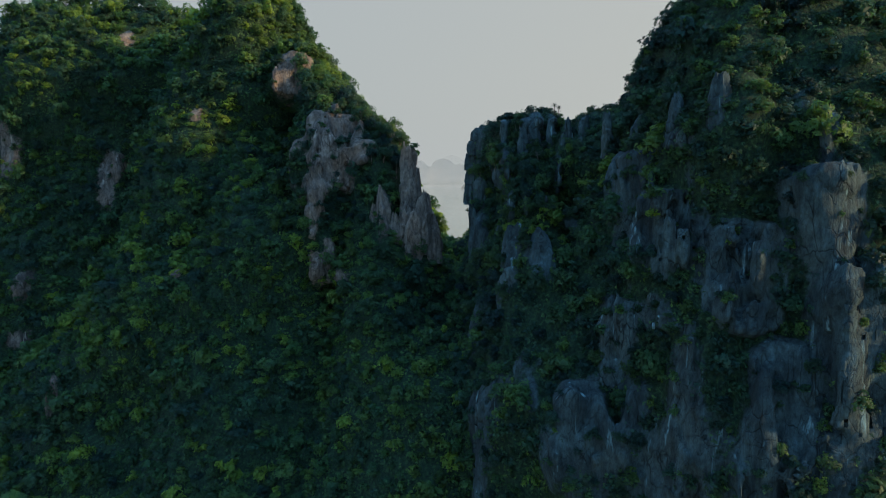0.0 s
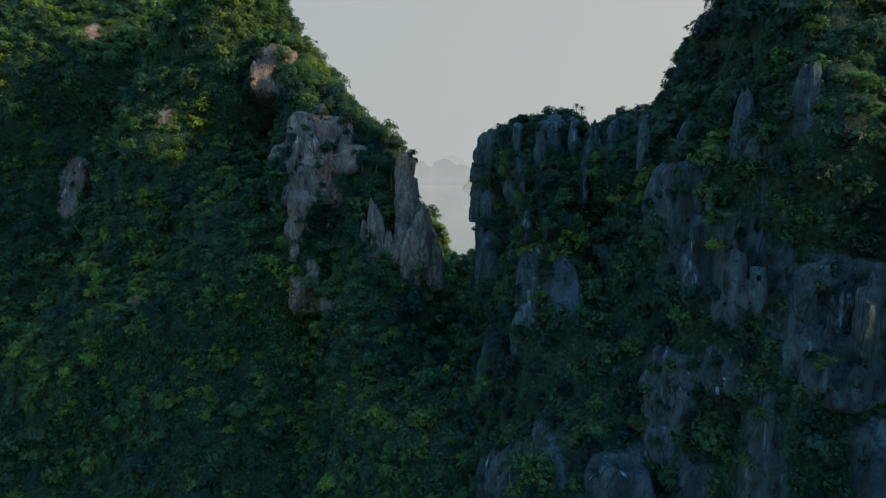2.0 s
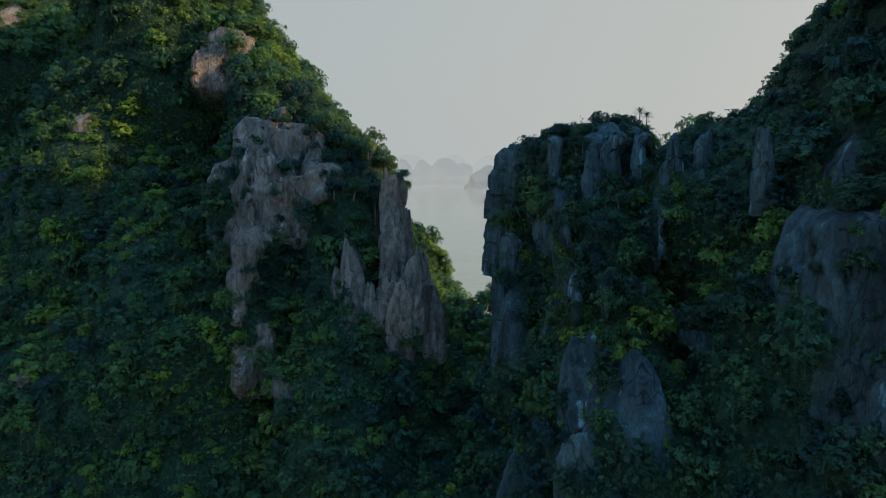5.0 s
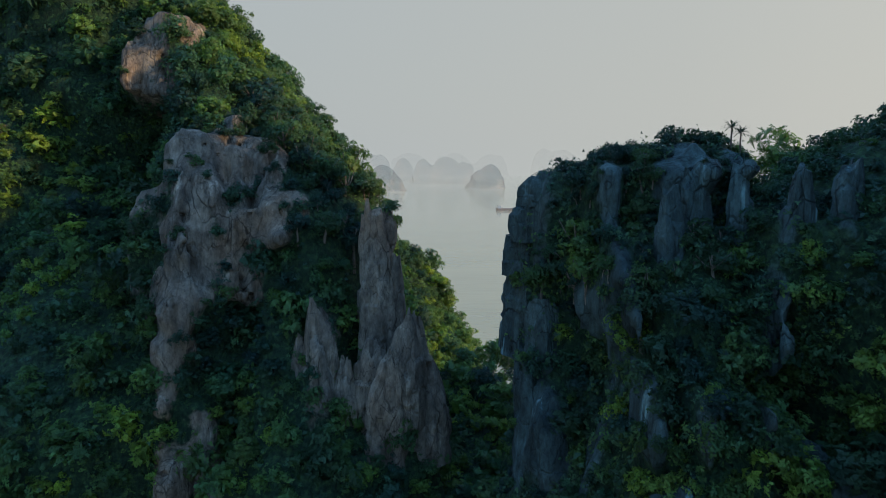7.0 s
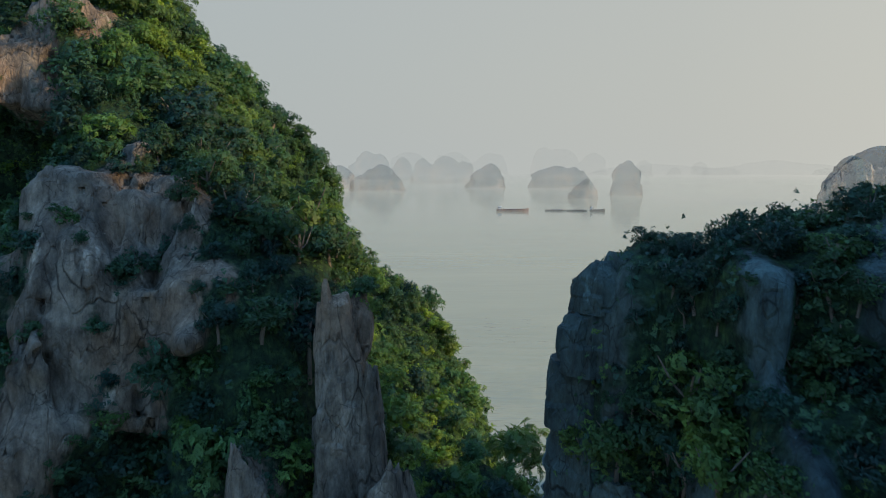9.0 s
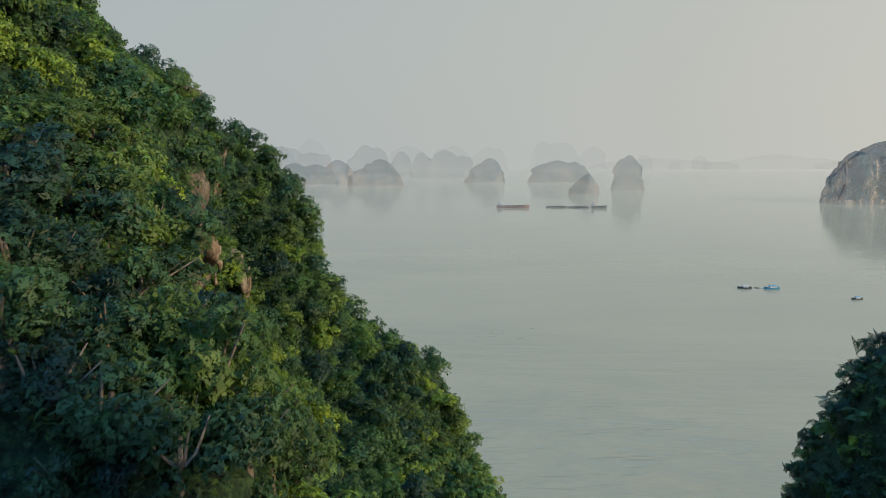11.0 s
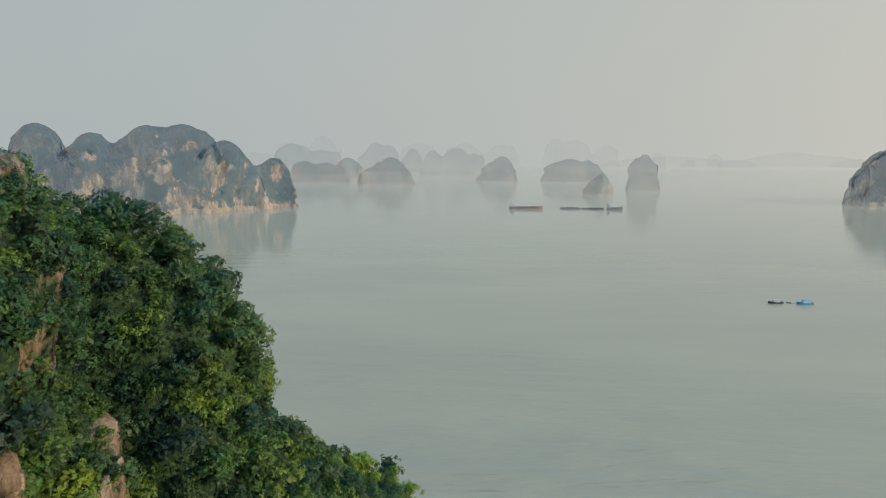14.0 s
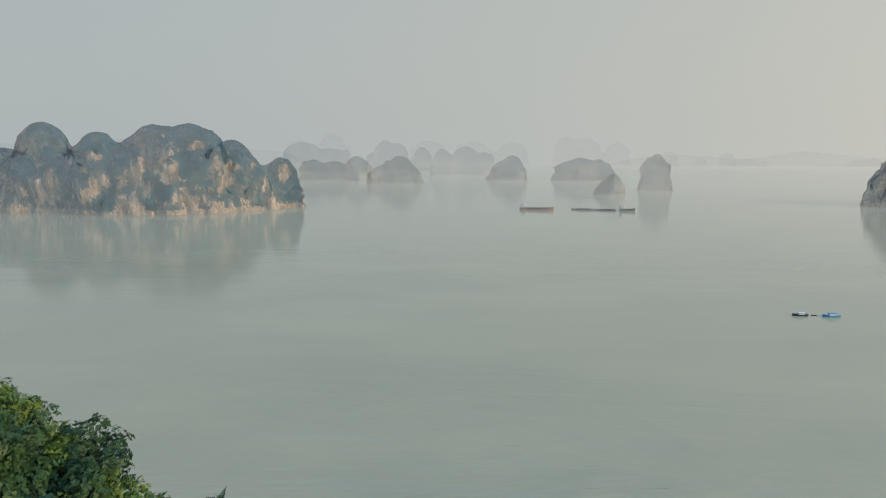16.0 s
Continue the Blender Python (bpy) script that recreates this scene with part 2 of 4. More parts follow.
def make_haze_painted_rock(name, clear):
    """Far wooded limestone; haze is put in as a blue tint and part transparency."""
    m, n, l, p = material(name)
    # greens are blued in the base colour to stand for distance haze
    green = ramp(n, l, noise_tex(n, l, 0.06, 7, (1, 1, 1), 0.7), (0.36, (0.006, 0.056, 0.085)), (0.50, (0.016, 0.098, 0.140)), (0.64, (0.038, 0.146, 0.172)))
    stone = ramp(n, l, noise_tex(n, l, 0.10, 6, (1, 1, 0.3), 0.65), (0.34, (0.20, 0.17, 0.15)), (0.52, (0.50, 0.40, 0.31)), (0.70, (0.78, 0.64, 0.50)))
    geo = n.new("ShaderNodeNewGeometry")
    sep = n.new("ShaderNodeSeparateXYZ")
    l.new(geo.outputs["Normal"], sep.inputs[0])
    # cliffs break through the wood where it is steep, most of all above the shore
    place = n.new("ShaderNodeSeparateXYZ")
    l.new(geo.outputs["Position"], place.inputs[0])
    steep = math_node(n, l, "SUBTRACT", noise_tex(n, l, 0.030, 6, (1, 1, 0.55), 0.68), math_node(n, l, "MULTIPLY", sep.outputs[2], 0.16))
    steep = math_node(n, l, "ADD", steep, ramp(n, l, math_node(n, l, "DIVIDE", place.outputs[2], 100.0), (0.0, grey(0.30)), (0.06, grey(0.06)), (0.5, grey(0.03)), (1.0, grey(0.0))))
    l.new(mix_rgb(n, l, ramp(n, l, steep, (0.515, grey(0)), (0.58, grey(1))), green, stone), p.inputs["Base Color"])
    p.inputs["Roughness"].default_value = 0.95
    p.inputs["Specular IOR Level"].default_value = 0.1
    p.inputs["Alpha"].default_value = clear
    rough_wood = bump(n, l, noise_tex(n, l, 0.05, 7, (1, 1, 0.45), 0.68), 1.0, 22.0)
    l.new(bump(n, l, noise_tex(n, l, 0.22, 5, (1, 1, 0.7), 0.6), 1.0, 4.0, rough_wood), p.inputs["Normal"])
    return m


def plain(name, colour, rough=0.6, spread=0.25, clear=1.0):
    m, n, l, p = material(name)
    l.new(ramp(n, l, noise_tex(n, l, 2.0, 4), (0.3, tuple(v * (1 - spread) for v in colour)), (0.7, tuple(v * (1 + spread) for v in colour))), p.inputs["Base Color"])
    p.inputs["Roughness"].default_value = rough
    p.inputs["Alpha"].default_value = clear
    return m


# second ground and rock: darkened copies with the tower's shade in their colour
PALE_GROUND, SHADED_GROUND = make_ground_rock("pale_limestone_with_undergrowth", 0.74), make_ground_rock("shade_darkened_limestone_with_undergrowth", 0.38)
ROCK, SHADED_ROCK, BARK, WATER = make_rock(), make_rock("shade_darkened_limestone", 0.39), make_bark(), make_water()
LEAF = make_leaf("broad_leaves", (0.047, 0.100, 0.042))
LEAF_LIGHT = make_leaf("pale_leaves", (0.094, 0.158, 0.038))
LEAF_DARK = make_leaf("dark_leaves", (0.026, 0.070, 0.047))
LEAVES = (LEAF, LEAF_LIGHT, LEAF_DARK)


# ---- mesh helpers ----
def mesh_from(name, verts, faces, *mats):
    me = bpy.data.meshes.new(name)
    verts = np.ascontiguousarray(verts, dtype=np.float32)
    faces = np.ascontiguousarray(faces, dtype=np.int32)
    k = faces.shape[1]
    me.vertices.add(len(verts))
    me.vertices.foreach_set("co", verts.ravel())
    me.loops.add(faces.size)
    me.loops.foreach_set("vertex_index", faces.ravel())
    me.polygons.add(len(faces))
    me.polygons.foreach_set("loop_start", np.arange(0, faces.size, k, dtype=np.int32))
    me.update(calc_edges=True)
    for m in mats:
        me.materials.append(m)
    return me


def smooth(me):
    me.polygons.foreach_set("use_smooth", np.ones(len(me.polygons), dtype=bool))
    return me


def part(name, bm, mat, parent, label=""):
    me = bpy.data.meshes.new(name)
    bm.to_mesh(me)
    bm.free()
    me.materials.append(mat)
    ob = new(name, me)
    ob.parent = parent
    return tagged(ob, label)


RNG = np.random.default_rng(7)
TABLE = RNG.random((64, 64, 64)).astype(np.float32)


def vnoise(x, y, z):
    """Smooth lattice noise, -1 to 1."""
    ix, iy, iz = np.floor(x).astype(np.int32), np.floor(y).astype(np.int32), np.floor(z).astype(np.int32)
    fx, fy, fz = x - ix, y - iy, z - iz
    fx, fy, fz = [f * f * (3 - 2 * f) for f in (fx, fy, fz)]
    out = 0
    for a in (0, 1):
        for b in (0, 1):
            for c in (0, 1):
                w = (fx if a else 1 - fx) * (fy if b else 1 - fy) * (fz if c else 1 - fz)
                out = out + w * TABLE[(ix + a) & 63, (iy + b) & 63, (iz + c) & 63]
    return out * 2 - 1


def fbm(x, y, z, octaves=4):
    out, amp = 0, 1.0
    for k in range(octaves):
        out = out + amp * vnoise(x * 2 ** k + 17.3 * k, y * 2 ** k + 5.1 * k, z * 2 ** k + 9.7 * k)
        amp *= 0.5
    return out


def slabs(x, y, z):
    """Cracked blocks: distance between the two nearest jittered centres, and a random number for the nearest."""
    ix, iy, iz = [np.floor(v).astype(np.int32) for v in (x, y, z)]
    near, second, who = np.full(x.shape, 9.0), np.full(x.shape, 9.0), np.zeros(x.shape)
    for a in (-1, 0, 1):
        for b in (-1, 0, 1):
            for c in (-1, 0, 1):
                i, j, k = (ix + a) & 63, (iy + b) & 63, (iz + c) & 63
                d = (ix + a + TABLE[i, j, k] - x) ** 2 + (iy + b + TABLE[j, k, i] - y) ** 2 + (iz + c + TABLE[k, i, j] - z) ** 2
                closer = d < near
                second = np.where(closer, near, np.minimum(second, d))
                who = np.where(closer, TABLE[(i + 31) & 63, j, k], who)
                near = np.minimum(near, d)
    return np.sqrt(second) - np.sqrt(near), who * 2 - 1


def net(F, origin, h):
    """Surface net of the zero level of a grid (inside is negative): vertices and quads."""
    inside = F < 0
    nx, ny, nz = F.shape
    cell = np.zeros((nx - 1, ny - 1, nz - 1), dtype=np.int8)
    corners = [(a, b, c) for a in (0, 1) for b in (0, 1) for c in (0, 1)]
    for a, b, c in corners:
        cell += inside[a:nx - 1 + a, b:ny - 1 + b, c:nz - 1 + c]
    act = np.argwhere((cell > 0) & (cell < 8))
    index = np.full(cell.shape, -1, dtype=np.int32)
    index[act[:, 0], act[:, 1], act[:, 2]] = np.arange(len(act))
    val = {k: F[act[:, 0] + k[0], act[:, 1] + k[1], act[:, 2] + k[2]] for k in corners}
    total, count = np.zeros((len(act), 3)), np.zeros(len(act))
    for k in corners:
        for axis in range(3):
            if k[axis] == 0:
                q = tuple(1 if i == axis else k[i] for i in range(3))
                cross = (val[k] < 0) != (val[q] < 0)
                t = np.where(cross, val[k] / np.where(cross, val[k] - val[q], 1), 0)
                at = np.array(k, float)[None] + t[:, None] * np.eye(3)[axis]
                total += at * cross[:, None]
                count += cross
    verts = (act + total / count[:, None]) * h + np.array(origin)
    quads = []
    for axis in range(3):
        lo = [slice(1, s - 1) for s in F.shape]
        hi = [slice(1, s - 1) for s in F.shape]
        lo[axis], hi[axis] = slice(0, F.shape[axis] - 1), slice(1, F.shape[axis])
        a, b = inside[tuple(lo)], inside[tuple(hi)]
        e = np.argwhere(a != b)
        off = np.ones(3, int)
        off[axis] = 0
        e = e + off
        flip = ~inside[e[:, 0], e[:, 1], e[:, 2]]
        u, v = [i for i in range(3) if i != axis]
        ids = []
        for du, dv in ((0, 0), (-1, 0), (-1, -1), (0, -1)):
            c = e.copy()
            c[:, u] += du
            c[:, v] += dv
            ids.append(index[c[:, 0], c[:, 1], c[:, 2]])
        q = np.stack(ids, 1)
        if axis == 1:
            flip = ~flip
        q[flip] = q[flip][:, ::-1]
        quads.append(q)
    quads = np.concatenate(quads)
    return verts, quads[(quads >= 0).all(1)]


# ---- the near karst mountains ----
# each body: levels of height, centre x, centre y, half width, half depth
BODIES = {}


def body(side, *levels):
    BODIES[len(BODIES)] = (side, np.array(levels, float))


body("left", (-6, -40, 145, 72, 78), (35, -42, 149, 50, 52.5), (57, -33, 152, 36.5, 55), (66, -36, 151, 25.5, 38), (75, -38, 149, 20, 28), (90, -36, 145, 15.6, 24), (95, -36.5, 140, 14.6, 16), (100, -37.4, 134.5, 13, 10.5), (106, -35.8, 133, 8.2, 9), (110.5, -35, 135, 4, 4))
body("left", (-6, -80, 165, 62, 60), (60, -78, 161.3, 46, 31.1), (78, -73, 161.1, 38, 22.9), (95, -72, 156, 33, 20), (104, -74, 159.4, 30, 15), (110, -78, 158, 24, 8), (113, -76, 160, 10, 3))
body("left", (-6, -22, 118, 26, 40), (50, -21, 121, 12.8, 17.3), (62, -19.4, 115, 7.5, 13), (70, -19.3, 114, 5.2, 9.4), (80, -19.3, 118, 7, 12), (86, -19.5, 121, 6, 10.8), (91, -22, 125, 4.5, 10), (97, -27, 131, 4.7, 9.8))
body("left", (-6, -5, 106, 14, 20), (55, -4.5, 105, 5, 7), (66, -4.3, 104.5, 3.4, 4), (71, -4.7, 104.6, 2.1, 3), (75, -5.1, 105.3, 1.5, 2.4), (78, -5.2, 106, 1.1, 1.8), (80, -5.3, 106.5, 0.5, 0.8))
body("left", (-6, -30, 118, 52, 58), (35, -24.7, 115.7, 29.4, 30.5), (55, -32.7, 115.8, 19.6, 18.7), (66, -25.9, 114.4, 14.1, 14.1), (74, -33, 119.8, 10, 9), (82, -35.3, 121.6, 3.3, 3.9))
body("left", (-6, -9, 118, 20, 40), (55, -9, 110, 10, 19), (70, -10.3, 112, 6.3, 10.5), (80, -11.2, 112.8, 5.1, 7.3), (86, -15.8, 117.5, 2.8, 5.7), (90, -18.7, 121.6, 0.9, 4))
body("left", (-6, 2, 115, 48, 64), (48, -0.1, 111.9, 20.7, 29.9), (52.5, -3.6, 113.4, 17, 24), (58.5, 2.9, 121.5, 6, 8.8), (61, 2.4, 124.3, 0.9, 3.3))
# summit height is unseen and set so its shadow falls on the left mountain
body("right", (-6, 48, 84, 40, 44), (44, 48.7, 80, 30.1, 34.7), (60, 44.2, 82, 32.3, 29.2), (80, 38, 88.4, 17.8, 31), (87, 38, 84, 14.1, 23), (93, 37.4, 81, 11.1, 16), (106, 42.6, 83, 10.6, 11), (113, 44, 83, 9, 8), (120, 45, 84, 3, 3))
body("right", (-6, 34, 74, 20, 26), (60, 29, 70, 10, 14), (80, 28.4, 70, 5.6, 11), (90, 29.6, 73, 4.2, 9.5), (97, 31, 76, 2.4, 6.5), (101, 33, 79, 1, 2))
# unseen hump, added as bulk against the sun, kept low to let light past
body("right", (-6, 62, 96, 36, 44), (60, 60, 97, 20, 28), (78, 58, 98, 12, 16), (88, 56, 98, 3, 4))
body("right", (-6, 16, 98, 26, 48), (48, 14.9, 94.7, 13.8, 31), (57, 17.3, 93.8, 13.8, 26.4), (66, 12.3, 98.9, 7.5, 21), (75, 11.7, 97.4, 4, 12.8), (80.2, 10.9, 99.8, 5.3, 6.5), (82.7, 12.4, 96.6, 5.4, 4), (84.1, 14.2, 97, 2.0, 1.8))
body("right", (-6, 30, 90, 26, 36), (60, 30, 90.1, 15.9, 18), (80, 27.4, 92.8, 12.7, 8.3), (84, 28.2, 93.4, 8.3, 4.9), (86, 30.8, 91.6, 2.6, 2))
body("right", (-6, 11, 98, 14, 14), (60, 8.0, 98, 5.3, 6), (70, 7.6, 98.6, 4.2, 5.2), (74, 7.2, 99.4, 3.7, 4.4), (78, 7.2, 99.9, 3.2, 3.6), (80.5, 7.0, 100, 2.4, 2.8), (82.2, 7.0, 100, 1.7, 2), (83.2, 7.0, 100, 1.0, 1.0))
body("left", (-6, -48, 140, 40, 60), (45, -46, 138, 26, 36), (60, -42.6, 139.9, 20.4, 29.7), (75, -43.6, 140.4, 19, 24.9), (90, -43.4, 139.6, 14.2, 17.2), (99, -40, 137.7, 10.4, 11.1), (105, -38, 137, 3, 4))
body("right", (-6, 96, 200, 46, 25), (34, 94.5, 201, 33, 22), (50, 94.5, 202, 24, 17), (66, 94, 202, 6, 6))
body("left", (-6, -22, 160, 46, 24), (58, -16, 160, 17, 12), (62, -16, 160, 16.4, 11), (66, -16.6, 160, 15.6, 10), (69, -17, 161, 11.6, 9), (72, -18, 162, 8.2, 8.5), (76, -19, 161.5, 5.8, 8), (80, -20, 161.5, 5.5, 8), (85, -21.4, 160, 5.4, 6.5), (88, -22, 158.5, 4.3, 5.4), (91.5, -22.6, 157, 1.4, 2))


BLOCKS = []


def block(side, x, y, z, w, d, h, lean=0.0, roll=0.0, yaw=0.0):
    """A jointed slab of the cliff: centre, half sizes, and degrees by which it leans back, rolls and turns."""
    turn = Euler((radians(-lean), radians(roll), radians(yaw))).to_matrix()
    BLOCKS.append((side, np.array((x, y, z)), np.array((w, d, h)), np.array(turn)))


# the bare face of the left mountain
block("left", -18.0, 112.2, 80.4, 4.1, 4.0, 4.0, 13, 3, 4)
block("left", -20.9, 111.0, 76.2, 3.0, 4.0, 4.4, 10, -8, -10)
block("left", -17.2, 110.6, 75.6, 3.4, 4.2, 2.8, 12, 24, 5)
block("left", -17.2, 111.4, 77.8, 3.4, 4.0, 2.8, 12, -4, 2)
block("left", -13.9, 109.6, 78.0, 2.7, 3.6, 1.6, 12, -14, 12)
block("left", -20.2, 109.4, 71.8, 1.9, 4.0, 3.2, 6, 10, -6)
block("left", -20.2, 107.2, 66.6, 1.0, 3.4, 3.8, 6, 4, 0)
block("left", -19.1, 105.6, 61.6, 1.6, 3.4, 3.2, 8, -10, 6)
block("left", -26.9, 122.9, 92.2, 2.9, 3.4, 3.9, 14, 5, 4)
# brown rock in the gully behind it
block("left", -21.5, 149.3, 88.0, 1.2, 1.3, 3.2, 0, 6, -35)
block("left", -21.5, 142.1, 84.6, 1.7, 1.9, 3.2, 4, -4, -30)
block("left", -21.0, 143.6, 81.4, 1.6, 1.7, 1.8, 0, 8, -25)
block("left", -20.2, 140.4, 74.4, 2.4, 2.6, 3.8, 6, 3, -35)
block("left", -22.1, 146.2, 90.6, 1.3, 1.4, 2.1, 0, -8, -30)
block("left", -23.4, 149.4, 93.4, 1.5, 1.5, 1.6, 0, 5, -20)
block("left", -21.1, 153.0, 78.2, 1.2, 1.3, 2.6, 0, -6, -30)
# sheer panels of the right cliff
block("right", 33.2, 60.4, 72.2, 2.6, 4.5, 4.2, 4, -3, 6)
block("right", 30.0, 58.4, 52.6, 2.4, 4.2, 8.5, 3, 2, -8)
block("right", 34.8, 57.2, 59.0, 2.4, 4.2, 9.5, 2, -3, 10)
block("right", 27.4, 61.8, 66.6, 2.6, 4.0, 4.6, 5, 4, 5)
block("right", 24.4, 62.6, 48.6, 2.3, 4.0, 6.0, 3, -4, 9)
block("right", 20.6, 66.8, 48.6, 1.9, 4.0, 6.4, 3, 3, -10)
block("right", 18.6, 70.2, 57.6, 1.2, 4.2, 4.6, 4, 5, 6)
block("right", 14.6, 68.0, 48.4, 2.3, 4.2, 5.4, 5, -5, -6)
block("right", 22.3, 68.6, 69.8, 1.9, 4.0, 4.2, 3, -4, 8)
block("right", 20.9, 75.2, 74.6, 1.3, 4.0, 3.6, 3, 3, -6)
block("right", 23.4, 67.0, 59.6, 1.4, 4.0, 4.4, 4, -3, 4)


def block_gap(b, x, y, z):
    """Distance to a block with cut corners."""
    _, at, half, turn = b
    p = np.stack([x - at[0], y - at[1], z - at[2]], -1) @ turn
    q = np.abs(p) - half
    box = np.linalg.norm(np.maximum(q, 0), axis=-1) + np.minimum(q.max(-1), 0)
    cut = (np.abs(p[..., 0]) + np.abs(p[..., 2]) - (half[0] + half[2]) * 0.86) * 0.707
    return np.maximum(box, cut)


def bodies_at(x, y, z, side=None):
    """Rough distance to the bodies; x and y are arrays, z a number or an array."""
    acc = None
    for who, L in BODIES.values():
        if side is not None and who != side:
            continue
        cx, cy, rx, ry = [np.interp(z, L[:, 0], L[:, i]) for i in (1, 2, 3, 4)]
        dx, dy = x - cx, y - cy
        q = np.sqrt((dx / rx) ** 2 + (dy / ry) ** 2) + 1e-9
        d = 0.375 * ((q - 1) * np.minimum(rx, ry) + (q - 1) * np.sqrt(dx * dx + dy * dy) / q)
        d = np.where(z > L[-1, 0], np.maximum(d, z - L[-1, 0]), d)
        acc = d if acc is None else np.minimum(acc, d) - np.maximum(1.2 - np.abs(acc - d), 0) ** 2 / 4.8
    for b in BLOCKS:
        if side is None or b[0] == side:
            zz = z if np.ndim(z) else np.full(np.shape(x), float(z))
            close = (np.abs(x - b[1][0]) < 14) & (np.abs(y - b[1][1]) < 14) & (np.abs(zz - b[1][2]) < 14)
            if close.any():
                acc = np.array(acc)
                acc[close] = np.minimum(acc[close], block_gap(b, x[close], y[close], zz[close]))
    return acc


# bare rock: centre and half sizes
BARE = []


def bare(x, y, z, rx, ry, rz):
    BARE.append((x, y, z, rx, ry, rz))


bare(4.6, 97.9, 81.1, 1.0, 4.0, 0.9)
bare(3.6, 96.3, 75.0, 0.9, 4.0, 2.6)
bare(5.0, 93.6, 67.3, 1.5, 4.0, 3.7)
bare(7.5, 94.3, 74.9, 1.1, 4.0, 2.1)
bare(8.5, 94.0, 81.2, 0.6, 4.0, 1.8)
bare(11.2, 93.0, 81.8, 0.8, 4.0, 1.3)
bare(12.7, 92.7, 83.0, 1.1, 4.0, 1.8)
bare(15.3, 93.2, 83.2, 1.0, 4.0, 1.5)
bare(8.4, 90.2, 76.6, 0.6, 4.0, 3.2)
bare(15.1, 88.2, 74.8, 0.8, 4.0, 3.6)
bare(13.1, 82.8, 72.0, 0.6, 4.0, 2.4)
bare(10.5, 83.4, 72.7, 0.6, 4.0, 2.1)
bare(6.8, 88.4, 69.3, 0.8, 4.0, 1.2)
bare(15.5, 83.7, 70.1, 1.4, 4.0, 1.7)
bare(8.8, 85.6, 72.1, 0.6, 4.0, 2.4)
bare(-18.1, 107.1, 81.3, 3.4, 4.0, 2.7)
bare(-18.8, 105.6, 77.2, 3.8, 4.0, 2.9)
bare(-19.9, 105.1, 73.1, 2.9, 4.0, 2.5)
bare(-20.6, 104.8, 69.8, 1.3, 4.0, 2.0)
bare(-20.1, 102.7, 66.6, 0.9, 4.0, 2.2)
bare(-19.0, 101.5, 61.7, 1.6, 4.0, 2.5)
bare(-12.6, 104.9, 77.7, 1.2, 4.0, 1.2)
bare(-18.1, 111.5, 86.8, 0.9, 4.0, 1.2)
bare(-4.8, 104.0, 77.4, 1.2, 4.0, 3.2)
bare(-4.2, 101.3, 69.6, 2.4, 4.0, 4.3)
bare(-8.9, 101.7, 69.9, 1.5, 4.0, 4.2)
bare(20.8, 71.7, 75.3, 1.2, 4.0, 2.5)
bare(19.7, 68.9, 69.7, 1.2, 4.0, 2.8)
bare(21.4, 66.6, 70.9, 1.1, 4.0, 1.6)
bare(22.2, 64.9, 70.3, 1.5, 4.0, 2.3)
bare(21.5, 64.6, 68.0, 1.3, 4.0, 1.9)
bare(17.7, 66.4, 62.1, 0.8, 4.0, 2.8)
bare(20.3, 63.3, 62.1, 2.3, 4.0, 1.7)
bare(24.0, 64.7, 75.3, 1.1, 4.0, 2.3)
bare(24.0, 67.3, 79.1, 2.4, 4.0, 1.2)
bare(33.3, 55.6, 74.5, 3.0, 4.0, 3.3)
bare(31.6, 56.2, 70.7, 1.1, 4.0, 3.3)
bare(23.1, 63.5, 69.9, 2.3, 4.0, 3.5)
bare(33.1, 55.1, 67.0, 2.2, 4.0, 5.5)
bare(27.8, 58.0, 67.5, 2.8, 4.0, 2.8)
bare(17.5, 65.7, 59.3, 2.1, 4.0, 4.2)
bare(14.6, 64.1, 49.2, 3.6, 4.0, 5.5)
bare(21.2, 63.4, 48.3, 2.5, 4.0, 4.9)
bare(24.0, 59.0, 49.2, 2.4, 4.0, 3.5)
bare(29.7, 54.3, 53.4, 3.4, 4.0, 5.6)
bare(34.4, 52.8, 56.0, 2.3, 4.0, 6.8)
bare(11.3, 64.6, 47.7, 1.5, 4.0, 3.0)
bare(9.5, 69.2, 52.7, 1.3, 4.0, 2.5)
bare(-67.1, 138.0, 77.1, 3.7, 4.0, 3.3)
bare(-68.7, 135.1, 70.3, 2.8, 4.0, 3.6)
bare(-92.0, 141.2, 79.5, 3.6, 4.0, 6.4)
bare(-82.5, 123.7, 42.8, 2.9, 4.0, 2.6)
bare(-82.1, 127.7, 53.0, 2.6, 4.0, 3.9)
bare(-67.5, 143.8, 103.0, 2.2, 4.0, 3.4)
bare(-44.2, 120.3, 85.5, 1.6, 4.0, 1.6)
bare(-15.8, 99.5, 60.0, 1.7, 4.0, 1.7)
bare(-42.6, 103.3, 59.8, 2.4, 4.0, 1.7)
bare(-63.4, 103.5, 39.9, 1.3, 4.0, 3.8)
bare(-20.4, 147.8, 87.8, 0.8, 3.0, 2.7)
bare(-20.4, 140.1, 84.8, 0.9, 3.0, 3.1)
bare(-19.8, 141.0, 82.1, 1.0, 3.0, 1.3)
bare(-19.0, 137.8, 74.2, 2.2, 3.0, 3.1)
bare(-22.3, 147.2, 93.3, 0.8, 3.0, 0.6)
bare(-20.9, 144.2, 90.2, 0.5, 3.0, 1.2)
bare(-20.9, 144.7, 90.6, 0.8, 3.0, 2.1)
bare(-22.8, 148.3, 93.7, 1.5, 3.0, 1.3)
bare(-19.7, 142.1, 81.8, 1.4, 3.0, 1.6)
bare(-18.7, 151.4, 78.5, 0.6, 3.0, 2.5)
